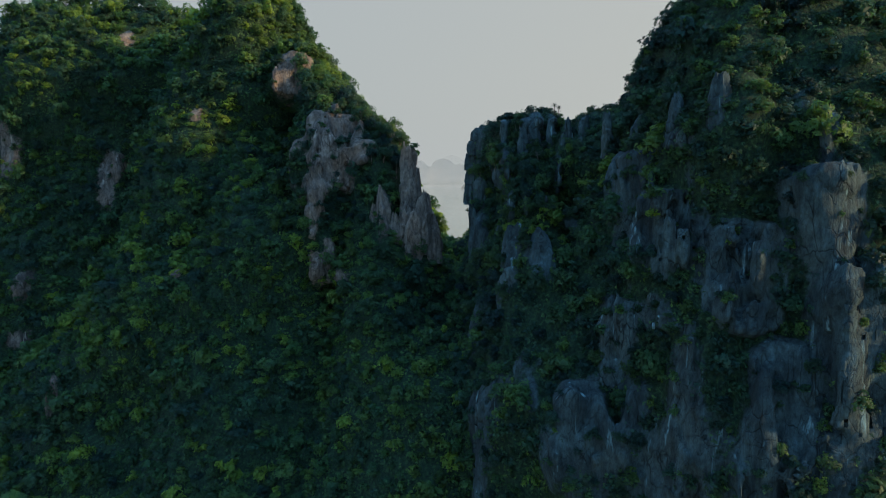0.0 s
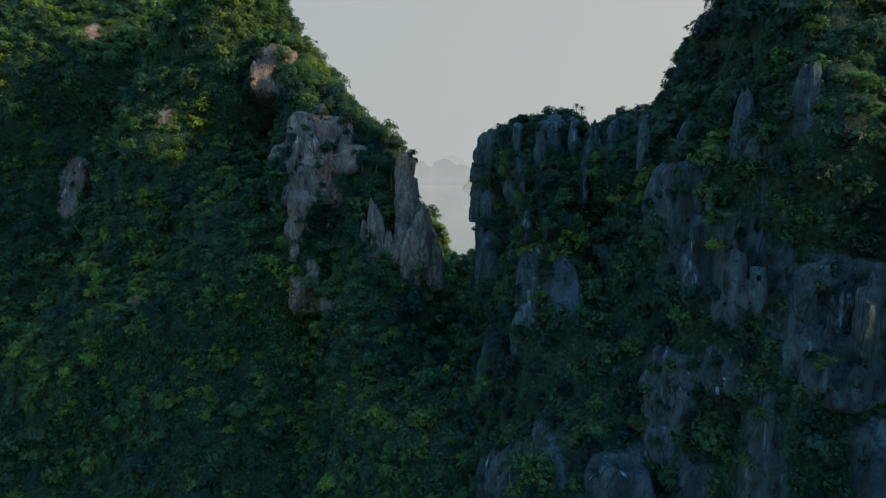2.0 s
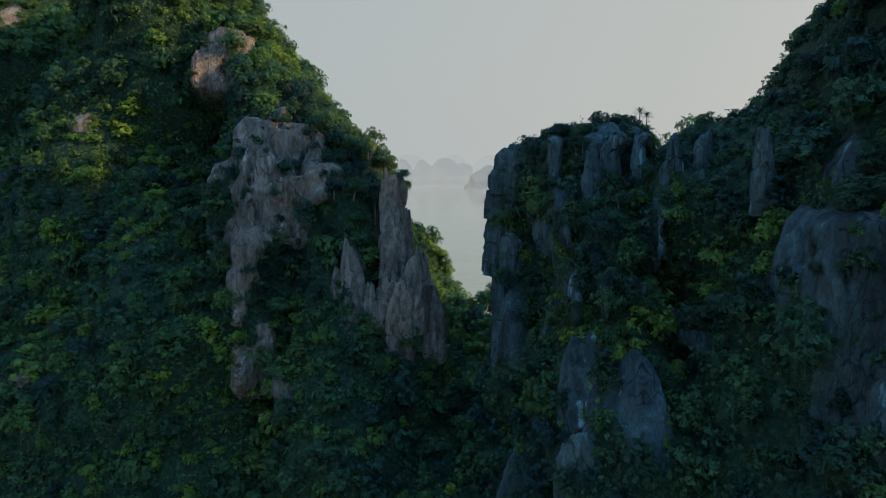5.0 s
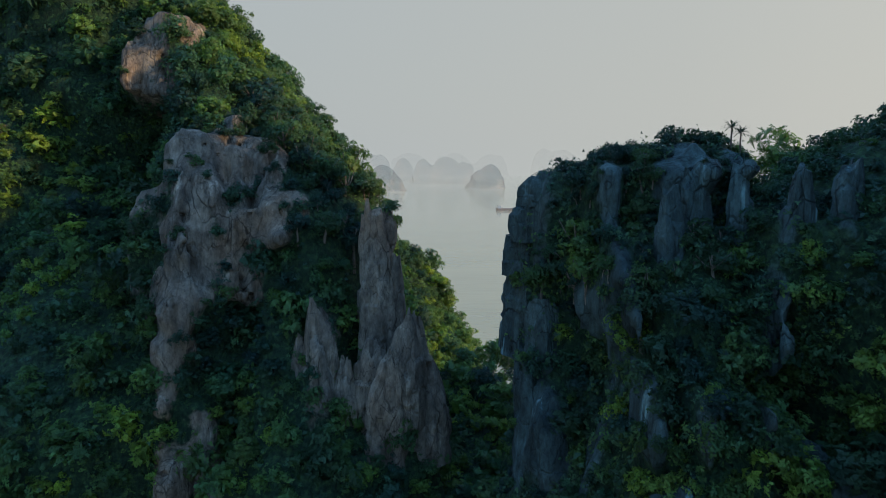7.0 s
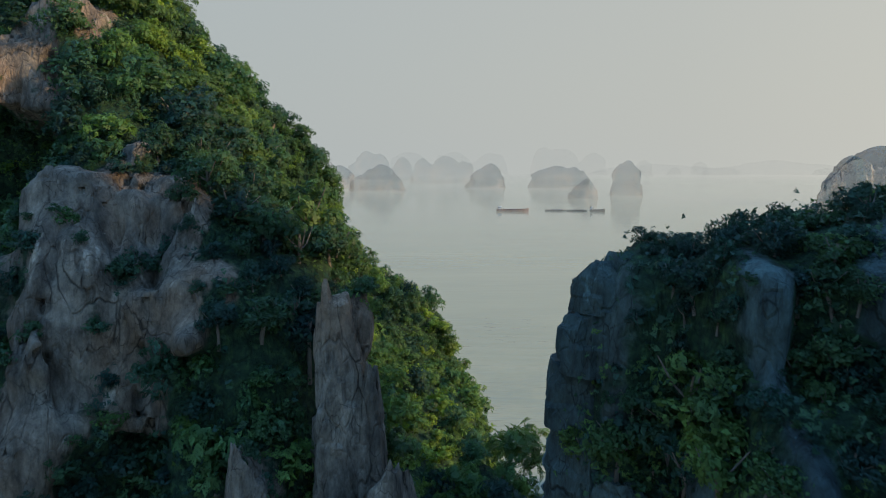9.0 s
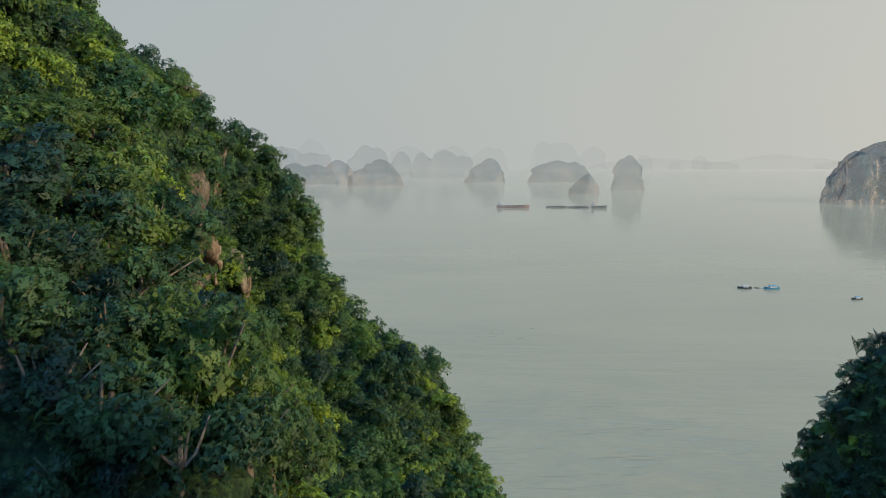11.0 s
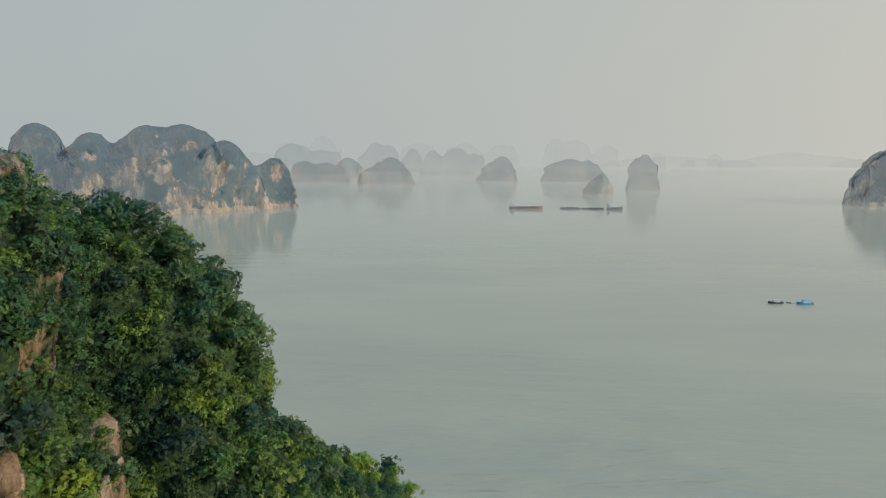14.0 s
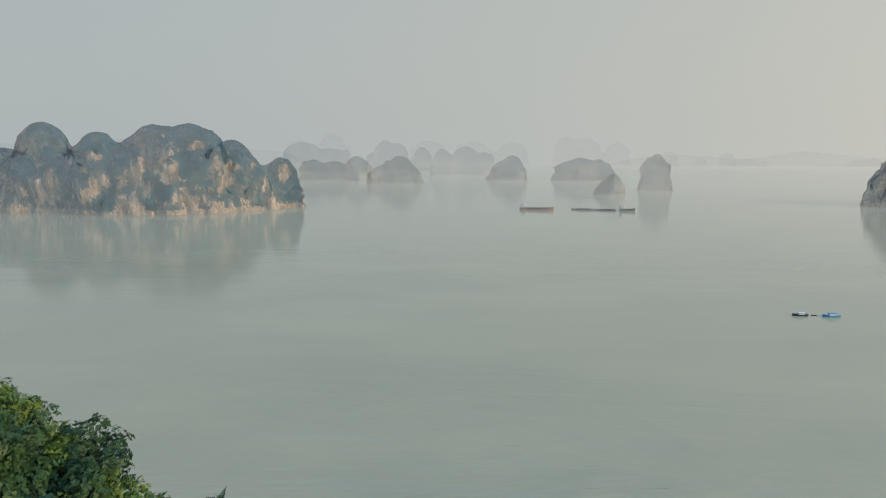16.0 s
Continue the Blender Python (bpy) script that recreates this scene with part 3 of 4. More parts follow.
bare(-13.0, 159.9, 76.5, 0.5, 3.0, 0.6)
bare(-21, 148, 88, 2.4, 3, 4)
bare(-17, 134, 68, 5, 3.4, 6)


def bareness(p):
    """How bare the rock is at points p, 0 to 1."""
    x, y, z = p.T
    wob = 0.5 * fbm(x * 0.30, y * 0.30, z * 0.20, 4)
    total = np.zeros(len(p))
    for cx, cy, cz, rx, ry, rz in BARE:
        near = (np.abs(x - cx) < 2.4 * rx) & (np.abs(y - cy) < 9) & (np.abs(z - cz) < 2.4 * rz)
        q = np.sqrt(((x[near] - cx) / rx) ** 2 + ((y[near] - cy) / ry) ** 2 + ((z[near] - cz) / rz) ** 2)
        total[near] += np.exp(3.2 * (1.3 - q))
    best = np.log(total + 1e-3) / 3.2 + wob
    for b in BLOCKS:
        near = (np.abs(x - b[1][0]) < 9) & (np.abs(y - b[1][1]) < 9) & (np.abs(z - b[1][2]) < 9)
        best[near] = np.maximum(best[near], 1.15 - block_gap(b, x[near], y[near], z[near]) / 0.7 + 1.1 * wob[near])
    tower = np.clip((x - 2) / 2, 0, 1) * np.clip((101 - y) / 3, 0, 1) * np.clip((85 - z) / 4, 0, 1)
    bands = 0.02 - 0.10 * np.clip((y - 80) / 6, 0, 1) + 1.2 * fbm(x * 0.24 + 7, y * 0.24, z * 0.045, 3)
    best = np.maximum(best, tower * bands)
    return np.clip(best, 0, 1)


def relief(p, b):
    """Rock relief in metres: bulges everywhere, upright flutes and ledges on bare rock."""
    x, y, z = p.T
    out = 1.1 * fbm(x * 0.11, y * 0.11, z * 0.10, 2)
    on = b > 0.03
    x, y, z, c = x[on], y[on], z[on], b[on]
    wx, wy, wz = 2.2 * vnoise(x * 0.16, y * 0.16, z * 0.10), 2.2 * vnoise(x * 0.16 + 31, y * 0.16, z * 0.10), 3.0 * vnoise(x * 0.12, y * 0.12 + 13, z * 0.12)
    rib = 1 - 2.2 * np.abs(fbm(x * 0.20 + 3, y * 0.20, z * 0.03, 2))
    edge, level = slabs((x + wx) * 0.36, (y + wy) * 0.36, (z + wz) * 0.115)
    edge2, level2 = slabs((x + wx) * 0.95 + 7, (y + wy) * 0.95, (z + wz) * 0.42)
    crack = -0.55 * np.clip(1 - edge / 0.13, 0, 1) - 0.22 * np.clip(1 - edge2 / 0.16, 0, 1)
    fine = fbm(x * 0.9, y * 0.9, z * 0.3, 2)
    flute = 1 - 2 * np.abs(fbm(x * 0.5 + 11, y * 0.5, z * 0.045, 2))
    c = c * (1 - 0.35 * np.exp(-((x - 5) ** 2 + (y - 99.5) ** 2) / 14))
    out[on] += c * (0.8 * rib + 0.75 * level + 0.26 * level2 + crack + 0.15 * fine + 0.38 * flute - 0.1)
    return out - 1.05 * (1 - b) 


def massif(lo, hi, h):
    n = [int(round((b - a) / h)) + 1 for a, b in zip(lo, hi)]
    gx, gy = np.meshgrid(lo[0] + h * np.arange(n[0]), lo[1] + h * np.arange(n[1]), indexing="ij")
    F = np.empty(n, dtype=np.float32)
    for k in range(n[2]):
        F[:, :, k] = bodies_at(gx, gy, lo[2] + h * k)
    band = np.argwhere(np.abs(F) < 3.5)
    p = band * h + np.array(lo)
    F[band[:, 0], band[:, 1], band[:, 2]] -= relief(p, bareness(p))
    return net(F, lo, h)


FINE_LO, FINE_HI = np.array((-31.0, 52.0, 46.0)), np.array((36.0, 152.0, 98.0))
vc, qc = massif((-128.0, 34.0, -6.0), (142.0, 226.0, 134.0), 0.8)
mid = vc[qc].mean(1)
qc = qc[~((mid > FINE_LO + 0.6) & (mid < FINE_HI - 0.6)).all(1)]
vf, qf = massif(tuple(FINE_LO), tuple(FINE_HI), 0.4)
V, Q = np.concatenate([vc, vf]), np.concatenate([qc, qf + len(vc)])
MID = V[Q].mean(1)
LEFT = bodies_at(MID[:, 0], MID[:, 1], MID[:, 2], "left") <= bodies_at(MID[:, 0], MID[:, 1], MID[:, 2], "right")
BV = bareness(V)


def mountain(select, mat, label):
    q = Q[select]
    used, inv = np.unique(q, return_inverse=True)
    me = smooth(mesh_from("karst_mountain", V[used], inv.reshape(-1, 4), mat))
    att = me.attributes.new("bare", "FLOAT", "POINT")
    att.data.foreach_set("value", BV[used].astype(np.float32))
    return tagged(new("karst_mountain", me), label, "mountain", "near karst mountains")


SLOPE = mountain(LEFT, PALE_GROUND, "steep wooded limestone mountain with bare grey rock faces")
TOWER = mountain(~LEFT, SHADED_GROUND, "limestone tower with sheer fluted grey cliffs, coloured dark for its shade")

# ---- rock fins and blocks standing out of the cliffs ----
def front(x, z):
    """Where the front of the mountains stands at x and z."""
    ys = np.arange(45.0, 130.0, 0.1)
    d = bodies_at(np.full(len(ys), float(x)), ys, z)
    hit = np.nonzero(d < 0.2)[0]
    return ys[hit[0]] if len(hit) else None


def fin_bm(seed, w, d, h, point):
    """An upright block of limestone: leaning joint planes, flutes and a broken top; foot at z 0."""
    r = np.random.default_rng(seed)
    rows, k = max(16, min(46, int(h / 0.24))), 30
    u, a = np.meshgrid(np.linspace(0, 1, rows), np.linspace(0, 2 * np.pi, k, endpoint=False), indexing="ij")
    u, a = u.ravel(), a.ravel()
    z = u * h
    o = seed * 0.731
    # each joint plane: bearing, distance, how far it leans in with height, and the height over which it is cut back
    reach = np.full(len(u), 9.0)
    for n in range(7):
        bearing = n * 0.8976 + r.uniform(-0.32, 0.32)
        lean_in = r.uniform(0.02, 0.20) + 0.5 * point * r.random() * np.clip((u - 0.45) / 0.55, 0, 1) ** 1.3
        cut = r.uniform(0.35, 0.85)
        off = r.uniform(0.86, 1.12) - lean_in * u - r.uniform(0.0, 0.20) * (u > cut)
        c = np.cos(a - bearing)
        reach = np.where(c > 0.12, np.minimum(reach, off / np.maximum(c, 0.12)), reach)
    reach = np.clip(reach, 0.10, 1.45) * (1 - 0.72 * point * np.clip((u - 0.62) / 0.38, 0, 1) ** 1.4)
    x, y = np.cos(a) * w, np.sin(a) * d
    edge, level = slabs((x + o) * 0.9, y * 0.9 + o, (z + 0.6 * x) * 0.34)
    flute = 1 - 2 * np.abs(fbm(x * 1.1 + o, y * 1.1, z * 0.10, 3))
    q = reach * (1 + 0.09 * level + 0.10 * flute - 0.13 * np.clip(1 - edge / 0.14, 0, 1))
    lean = r.normal(size=2) * 0.03 * h
    tall = h * (0.93 + r.uniform(-0.14, 0.14) * np.cos(a - r.uniform(0, 6.28)) * reach + 0.10 * fbm(x * 1.6 / w + o, y * 1.6 / d, z * 0 + o, 2))
    p = np.stack([x * q + lean[0] * u, y * q + lean[1] * u, np.minimum(z, tall)], 1)
    bm = bmesh.new()
    vs = [bm.verts.new(v) for v in p]
    for i in range(rows - 1):
        for j in range(k):
            bm.faces.new((vs[i * k + j], vs[i * k + (j + 1) % k], vs[(i + 1) * k + (j + 1) % k], vs[(i + 1) * k + j]))
    tip = bm.verts.new((p[-k:, 0].mean(), p[-k:, 1].mean(), p[-k:, 2].mean() + 0.1 * w))
    for j in range(k):
        bm.faces.new((vs[(rows - 1) * k + j], vs[(rows - 1) * k + (j + 1) % k], tip))
    bm.faces.new(list(reversed(vs[:k])))
    bm.normal_update()
    for f in bm.faces:
        f.smooth = True
    for e in bm.edges:
        e.smooth = len(e.link_faces) < 2 or e.calc_face_angle(0.0) < 0.42
    return bm


def fin(mountain_ob, name, mat, x, z, w, h, point=0.7, inset=1.0, y=None, deep=0.8, label=""):
    y = front(x, z + 0.5 * h) if y is None else y
    if y is None:
        return None
    ob = part(name, fin_bm(int(x * 37 + z * 11 + 900), w, w * deep, h, point), mat, mountain_ob, label)
    ob.location = (x, y + inset * w, z)
    ob.rotation_euler = (0, 0, math.sin(x * 12.9 + z) * 0.5)
    return ob


fin(TOWER, "rock_fin", SHADED_ROCK, 11.0, 74.0, 0.9, 8.2, 0.5)
fin(TOWER, "rock_fin", SHADED_ROCK, 12.8, 74.0, 1.0, 9.2, 0.4)
fin(TOWER, "rock_fin", SHADED_ROCK, 14.7, 76.0, 0.8, 7.4, 0.5)
fin(TOWER, "rock_fin", SHADED_ROCK, 16.5, 77.0, 0.8, 6.2, 0.5)
fin(TOWER, "rock_fin", SHADED_ROCK, 18.4, 78.0, 0.9, 5.4, 0.4)
fin(TOWER, "rock_fin", SHADED_ROCK, 20.5, 77.5, 0.9, 5.8, 0.5)
fin(TOWER, "rock_fin", SHADED_ROCK, 23.2, 78.0, 1.1, 6.0, 0.5)
fin(TOWER, "rock_fin", SHADED_ROCK, 25.6, 79.0, 1.1, 6.4, 0.4)
fin(TOWER, "boulder", SHADED_ROCK, 5.1, 80.4, 0.85, 1.9, 0.75, y=98.2, deep=1.2, label="cracked grey block perched on the cliff edge")
fin(TOWER, "boulder", SHADED_ROCK, 4.9, 78.2, 1.15, 2.5, 0.15, y=98.0, deep=1.2)
fin(TOWER, "boulder", SHADED_ROCK, 6.0, 80.0, 0.7, 2.6, 0.5, y=98.6, deep=1.2)
fin(TOWER, "boulder", SHADED_ROCK, 4.5, 76.0, 1.2, 2.5, 0.15, y=98.0, deep=1.2)
fin(TOWER, "boulder", SHADED_ROCK, 4.4, 71.0, 1.35, 5.6, 0.2, y=97.4, deep=1.2)
fin(TOWER, "boulder", SHADED_ROCK, 5.6, 70.0, 1.1, 5.0, 0.4, y=95.6)
fin(SLOPE, "rock_fin", ROCK, -3.3, 63.0, 1.7, 10.2, 0.8, y=101.0)
fin(SLOPE, "rock_fin", ROCK, -5.6, 63.5, 1.7, 7.4, 0.7, y=101.4)
fin(SLOPE, "rock_fin", ROCK, -1.7, 61.5, 1.5, 7.8, 0.85, y=101.6)
fin(SLOPE, "rock_fin", ROCK, -4.6, 62.0, 1.5, 8.6, 0.9, y=100.2)
fin(SLOPE, "rock_fin", ROCK, -9.0, 62.0, 1.5, 12.0, 0.6, y=101.6)
fin(SLOPE, "rock_fin", ROCK, -10.6, 61.5, 1.2, 9.6, 0.6, y=101.8)
fin(SLOPE, "rock_fin", ROCK, -7.7, 61.0, 1.0, 8.6, 0.7, y=101.4)
fin(SLOPE, "rock_pinnacle", ROCK, -5.2, 67.0, 1.4, 13.6, 0.5, y=104.2, deep=1.0, label="tall grey limestone pinnacle with a split tip")
fin(SLOPE, "rock_fin", ROCK, -6.0, 67.0, 0.95, 10.4, 0.6, y=104.1)
fin(SLOPE, "rock_fin", ROCK, -4.3, 67.0, 0.85, 9.6, 0.6, y=104.0)


# ---- sea ----
sea_bm = bmesh.new()
bmesh.ops.create_grid(sea_bm, x_segments=40, y_segments=40, size=4900)
for v in sea_bm.verts:
    v.co.z = SEA
sea_me = bpy.data.meshes.new("water")
sea_bm.to_mesh(sea_me)
sea_bm.free()
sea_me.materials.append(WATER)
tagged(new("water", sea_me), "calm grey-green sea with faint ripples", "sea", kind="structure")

# ---- plants ----
def leaf_quads(rng, centres, radii, count, length, spread=0.7):
    """Folded leaf sprays over the lobes of a crown: vertices, four to a spray."""
    pick = rng.choice(len(centres), count, p=radii ** 2 / (radii ** 2).sum())
    d = rng.normal(size=(count, 3))
    d[:, 2] = np.abs(d[:, 2]) * np.where(rng.random(count) < 0.80, 1, -0.7)
    d /= np.linalg.norm(d, axis=1)[:, None]
    at = centres[pick] + d * (radii[pick] * rng.uniform(0.62, 1.12, count))[:, None] * np.array((1, 1, 0.8))
    nrm = d + np.array((0, 0, 0.45)) + rng.normal(size=(count, 3)) * spread
    nrm /= np.linalg.norm(nrm, axis=1)[:, None]
    ax = np.cross(nrm, rng.normal(size=(count, 3)))
    ax /= np.linalg.norm(ax, axis=1)[:, None]
    side = np.cross(nrm, ax)
    ln = (length * rng.uniform(0.6, 1.35, count))[:, None]
    wd = ln * rng.uniform(0.20, 0.32, count)[:, None]
    out = np.empty((count, 4, 3))
    out[:, 0] = at - ax * ln * 0.5
    out[:, 1] = at + side * wd + nrm * ln * 0.10
    out[:, 2] = at + ax * ln * 0.5 - nrm * ln * 0.12
    out[:, 3] = at - side * wd + nrm * ln * 0.10
    puff = 0.7 * d + np.array((0, 0, 0.2)) + 1.0 * (at - np.array((0, 0, 0.25)))
    puff /= np.linalg.norm(puff, axis=1)[:, None]
    return out.reshape(-1, 3), np.repeat(puff, 4, axis=0)


def crown_shape(rng, count, length, flat=0.75):
    """A crown about 1 m in radius, its foot at the origin."""
    k = rng.integers(13, 20)
    a = rng.uniform(0, 2 * np.pi, k)
    rad = rng.uniform(0.08, 0.78, k)
    c = np.stack([rad * np.cos(a), rad * np.sin(a), 0.45 + flat * rng.uniform(-0.5, 0.95, k) * (1.15 - rad)], 1)
    return leaf_quads(rng, c, rng.uniform(0.22, 0.42, k), count, length)


def trunk_mesh(rng):
    """Tapered crooked trunk with four limbs, for a crown about 1 m in radius."""
    bm = bmesh.new()

    def tube(points, r0, r1):
        rings = []
        for i, p in enumerate(points):
            r = r0 + (r1 - r0) * i / (len(points) - 1)
            rings.append([bm.verts.new((p[0] + r * math.cos(t), p[1] + r * math.sin(t), p[2])) for t in (0, 1.2566, 2.5133, 3.7699, 5.0265)])
        for a, b in zip(rings, rings[1:]):
            for i in range(5):
                bm.faces.new((a[i], a[(i + 1) % 5], b[(i + 1) % 5], b[i]))

    bend = rng.normal(size=2) * 0.10
    tube([(0, 0, -0.8), (bend[0] * 0.4, bend[1] * 0.4, -0.1), (bend[0], bend[1], 0.3), (bend[0] * 0.8, bend[1] * 1.3, 0.8)], 0.085, 0.035)
    for i in range(4):
        a = i * 1.6 + rng.uniform(-0.5, 0.5)
        q = rng.uniform(0.45, 0.75)
        tube([(bend[0], bend[1], 0.25), (bend[0] + 0.5 * q * math.cos(a), bend[1] + 0.5 * q * math.sin(a), 0.5), (q * math.cos(a), q * math.sin(a), 0.75 + rng.uniform(0, 0.3))], 0.045, 0.014)
    me = bpy.data.meshes.new("trunk")
    bm.to_mesh(me)
    bm.free()
    me.materials.append(BARK)
    return me


def set_puff(me, puff):
    me.attributes.new("puff", "FLOAT_VECTOR", "POINT").data.foreach_set("vector", np.ascontiguousarray(puff, dtype=np.float32).ravel())
    return me


def fours(n):
    return np.arange(n * 4, dtype=np.int32).reshape(-1, 4)


def planting(count, rng):
    """Places on the mountains where plants grow: point, normal, bareness."""
    a, b, c = V[Q[:, 0]], V[Q[:, 1]], V[Q[:, 2]]
    d = V[Q[:, 3]]
    cr = np.cross(c - a, d - b)
    area = np.linalg.norm(cr, axis=1) + 1e-9
    nrm = cr / area[:, None]
    use = MID[:, 2] > SEA + 3
    w = area * use
    pick = rng.choice(len(Q), count, p=w / w.sum())
    u, v = rng.random((count, 1)), rng.random((count, 1))
    p = (a[pick] * (1 - u) + b[pick] * u) * (1 - v) + (d[pick] * (1 - u) + c[pick] * u) * v
    return p, nrm[pick], BV[Q[pick]].mean(1), LEFT[pick]


rng = np.random.default_rng(11)
P, N, B, SIDE = planting(190000, rng)
# rank of a place: its distance from the line through the gap between the two mountains
gap_y = np.clip(P[:, 1], 62, 140)
NEAR = np.sqrt((P[:, 0] + 1) ** 2 + (P[:, 1] - gap_y) ** 2 + (P[:, 2] - (76 + 0.16 * gap_y)) ** 2)
# slopes that turn away from that line carry coarser plants
turned = np.full(len(P), -1.0)
for line_y in (0, 35, 70, 100, 130):
    to = np.array((0, line_y, 77 + 0.16 * line_y)) - P
    turned = np.where(P[:, 1] > line_y + 8, np.maximum(turned, (to * N).sum(1) / np.linalg.norm(to, axis=1)), turned)
BEHIND = (turned < -0.25) | (P[:, 1] > 205) | (P[:, 2] < 18) | ((P[:, 2] < 25) & (P[:, 1] < 125)) | (P[:, 0] > 58) | ((P[:, 0] > 3) & (P[:, 1] > 107) & (P[:, 1] < 140)) | (P[:, 2] > 112) | ((P[:, 0] > 20) & (P[:, 2] > 104))
BEHIND &= ~((P[:, 0] > -40) & (P[:, 0] < 3) & (P[:, 1] > 125) & (P[:, 1] < 200) & (P[:, 2] > 52))
size = np.where(rng.random(len(P)) < 0.5, rng.uniform(1.5, 2.5, len(P)), rng.uniform(0.75, 1.4, len(P)))
size *= np.where(B > 0.45, 0.5, 1.0) * np.where(BEHIND, 1.6, 1.0) * np.where(P[:, 0] < -52, 1.15, 1.0)
crest = (P[:, 0] > 2) & (P[:, 1] > 84) & (P[:, 1] < 106) & (P[:, 2] > 78)
size[crest] *= 0.4
ridge = (P[:, 0] > -24) & (P[:, 0] < 4) & (P[:, 1] > 148) & (P[:, 2] > 58)
size[ridge] = np.minimum(size[ridge], 2.1)
size[(P[:, 0] > 1) & (P[:, 0] < 7) & (P[:, 1] > 90) & (P[:, 1] < 106) & (P[:, 2] > 62)] *= 0.5
keep_odds = np.where(B > 0.55, 0.04, np.where(B > 0.35, 0.75, 1.0)) * np.where(N[:, 2] < -0.25, 0.1, 1.0)
CLOSE = ~BEHIND & (((P[:, 0] > -32) & (P[:, 1] > 116) & (P[:, 2] > 60) & (P[:, 0] < 0)) | ((P[:, 0] > 2) & (P[:, 0] < 18) & (P[:, 1] > 80) & (P[:, 2] > 70)) | (NEAR < 17))
cells, CHOSEN = {}, []
for i in np.nonzero(rng.random(len(P)) < keep_odds)[0]:
    gap = (0.95 if CLOSE[i] else 1.22) * size[i] + 0.1
    key = tuple(int(k) for k in np.floor(P[i] / 2.0))
    ok = True
    for dx in (-1, 0, 1):
        for dy in (-1, 0, 1):
            for dz in (-1, 0, 1):
                for j in cells.get((key[0] + dx, key[1] + dy, key[2] + dz), ()):
                    if ok and ((P[i] - P[j]) ** 2).sum() < (0.5 * (gap + (0.95 if CLOSE[j] else 1.22) * size[j])) ** 2:
                        ok = False
    if ok:
        cells.setdefault(key, []).append(i)
        CHOSEN.append(i)
CHOSEN = np.array(CHOSEN)
CHOSEN = CHOSEN[np.argsort(NEAR[CHOSEN])]
SINGLE, JOINED = CHOSEN[:290], CHOSEN[290:]

CROWNS = {"fine": [crown_shape(rng, 1000, 0.21) for k in range(8)],
          "close": [crown_shape(rng, 700, 0.21) for k in range(8)], "mid": [crown_shape(rng, 400, 0.29) for k in range(8)],
          "far": [crown_shape(rng, 230, 0.35) for k in range(8)], "back": [crown_shape(rng, 30, 0.8) for k in range(4)]}
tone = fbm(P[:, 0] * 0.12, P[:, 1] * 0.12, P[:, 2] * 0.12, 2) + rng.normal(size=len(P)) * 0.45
# leaf mix on the right side is darkened to stand for its shade
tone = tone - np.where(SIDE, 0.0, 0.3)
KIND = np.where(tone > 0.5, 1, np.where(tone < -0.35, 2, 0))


def foot(i):
    """Where a plant's stem leaves the ground, leaning out of a steep slope."""
    return P[i] - N[i] * 0.1 - np.array((0, 0, 0.12 * size[i]))


def joined_wood(chosen, label):
    parts, mats, puffs, tints = [], [], [], []
    for i in chosen:
        lod = "close" if CLOSE[i] else "mid" if NEAR[i] < 34 or (P[i, 0] > 10 and P[i, 1] < 82 and not BEHIND[i]) else ("far" if NEAR[i] < 45 or not BEHIND[i] else "back")
        shape, puff = CROWNS[lod][i % len(CROWNS[lod])]
        a, s = rng.uniform(0, 2 * np.pi), size[i]
        ca, sa = math.cos(a), math.sin(a)
        q = shape @ np.array(((ca, sa, 0), (-sa, ca, 0), (0, 0, rng.uniform(0.8, 1.25))))
        puffs.append(puff @ np.array(((ca, sa, 0), (-sa, ca, 0), (0, 0, 1))))
        parts.append(q * s + foot(i) + N[i] * s * 0.2)
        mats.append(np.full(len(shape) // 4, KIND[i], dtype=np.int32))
        tints.append(np.full(len(shape) // 4, rng.uniform(-0.35, 0.75)))
    v = np.concatenate(parts)
    puffs = np.concatenate(puffs)
    me = mesh_from("woodland", v, fours(len(v) // 4), *LEAVES)
    me.polygons.foreach_set("material_index", np.concatenate(mats))
    set_puff(me, puffs)
    me.attributes.new("tint", "FLOAT", "FACE").data.foreach_set("value", np.concatenate(tints).astype(np.float32))
    return tagged(new("woodland", me), label, "woodland", kind="stuff")


joined_wood([i for i in JOINED if SIDE[i]], "dense green scrub forest covering the steep limestone slope")
joined_wood([i for i in JOINED if not SIDE[i]], "green shrubs clinging to the limestone cliffs, coloured darker for their shade")

def crest_palm(x, y, z, tall, label):
    palm = tagged(new("palm"), label, "palm")
    palm.matrix_world = pose(x, y, z)
    bm = bmesh.new()
    bmesh.ops.create_cone(bm, cap_ends=True, segments=7, radius1=0.07, radius2=0.04, depth=tall, matrix=Matrix.Translation((0, 0, tall / 2)))
    part("trunk", bm, BARK, palm)
    bm = bmesh.new()
    for k in range(46):
        a, e = k * 2.4, -0.25 + 1.1 * (k % 6) / 5
        d = Vector((math.cos(a) * math.cos(e), math.sin(a) * math.cos(e), math.sin(e)))
        s = Vector((-math.sin(a), math.cos(a), 0)) * 0.035
        root, mid_leaf, end = Vector((0, 0, tall)), Vector((0, 0, tall)) + d * 0.4, Vector((0, 0, tall - 0.12)) + d * 0.72
        p = [bm.verts.new(v) for v in (root - s, root + s, mid_leaf + s * 1.4, mid_leaf - s * 1.4, end)]
        bm.faces.new(p[:4])
        bm.faces.new((p[3], p[2], p[4]))
    set_puff(part("crown", bm, LEAF_DARK, palm).data, np.tile((0, 0, 1.0), (46 * 5, 1)))


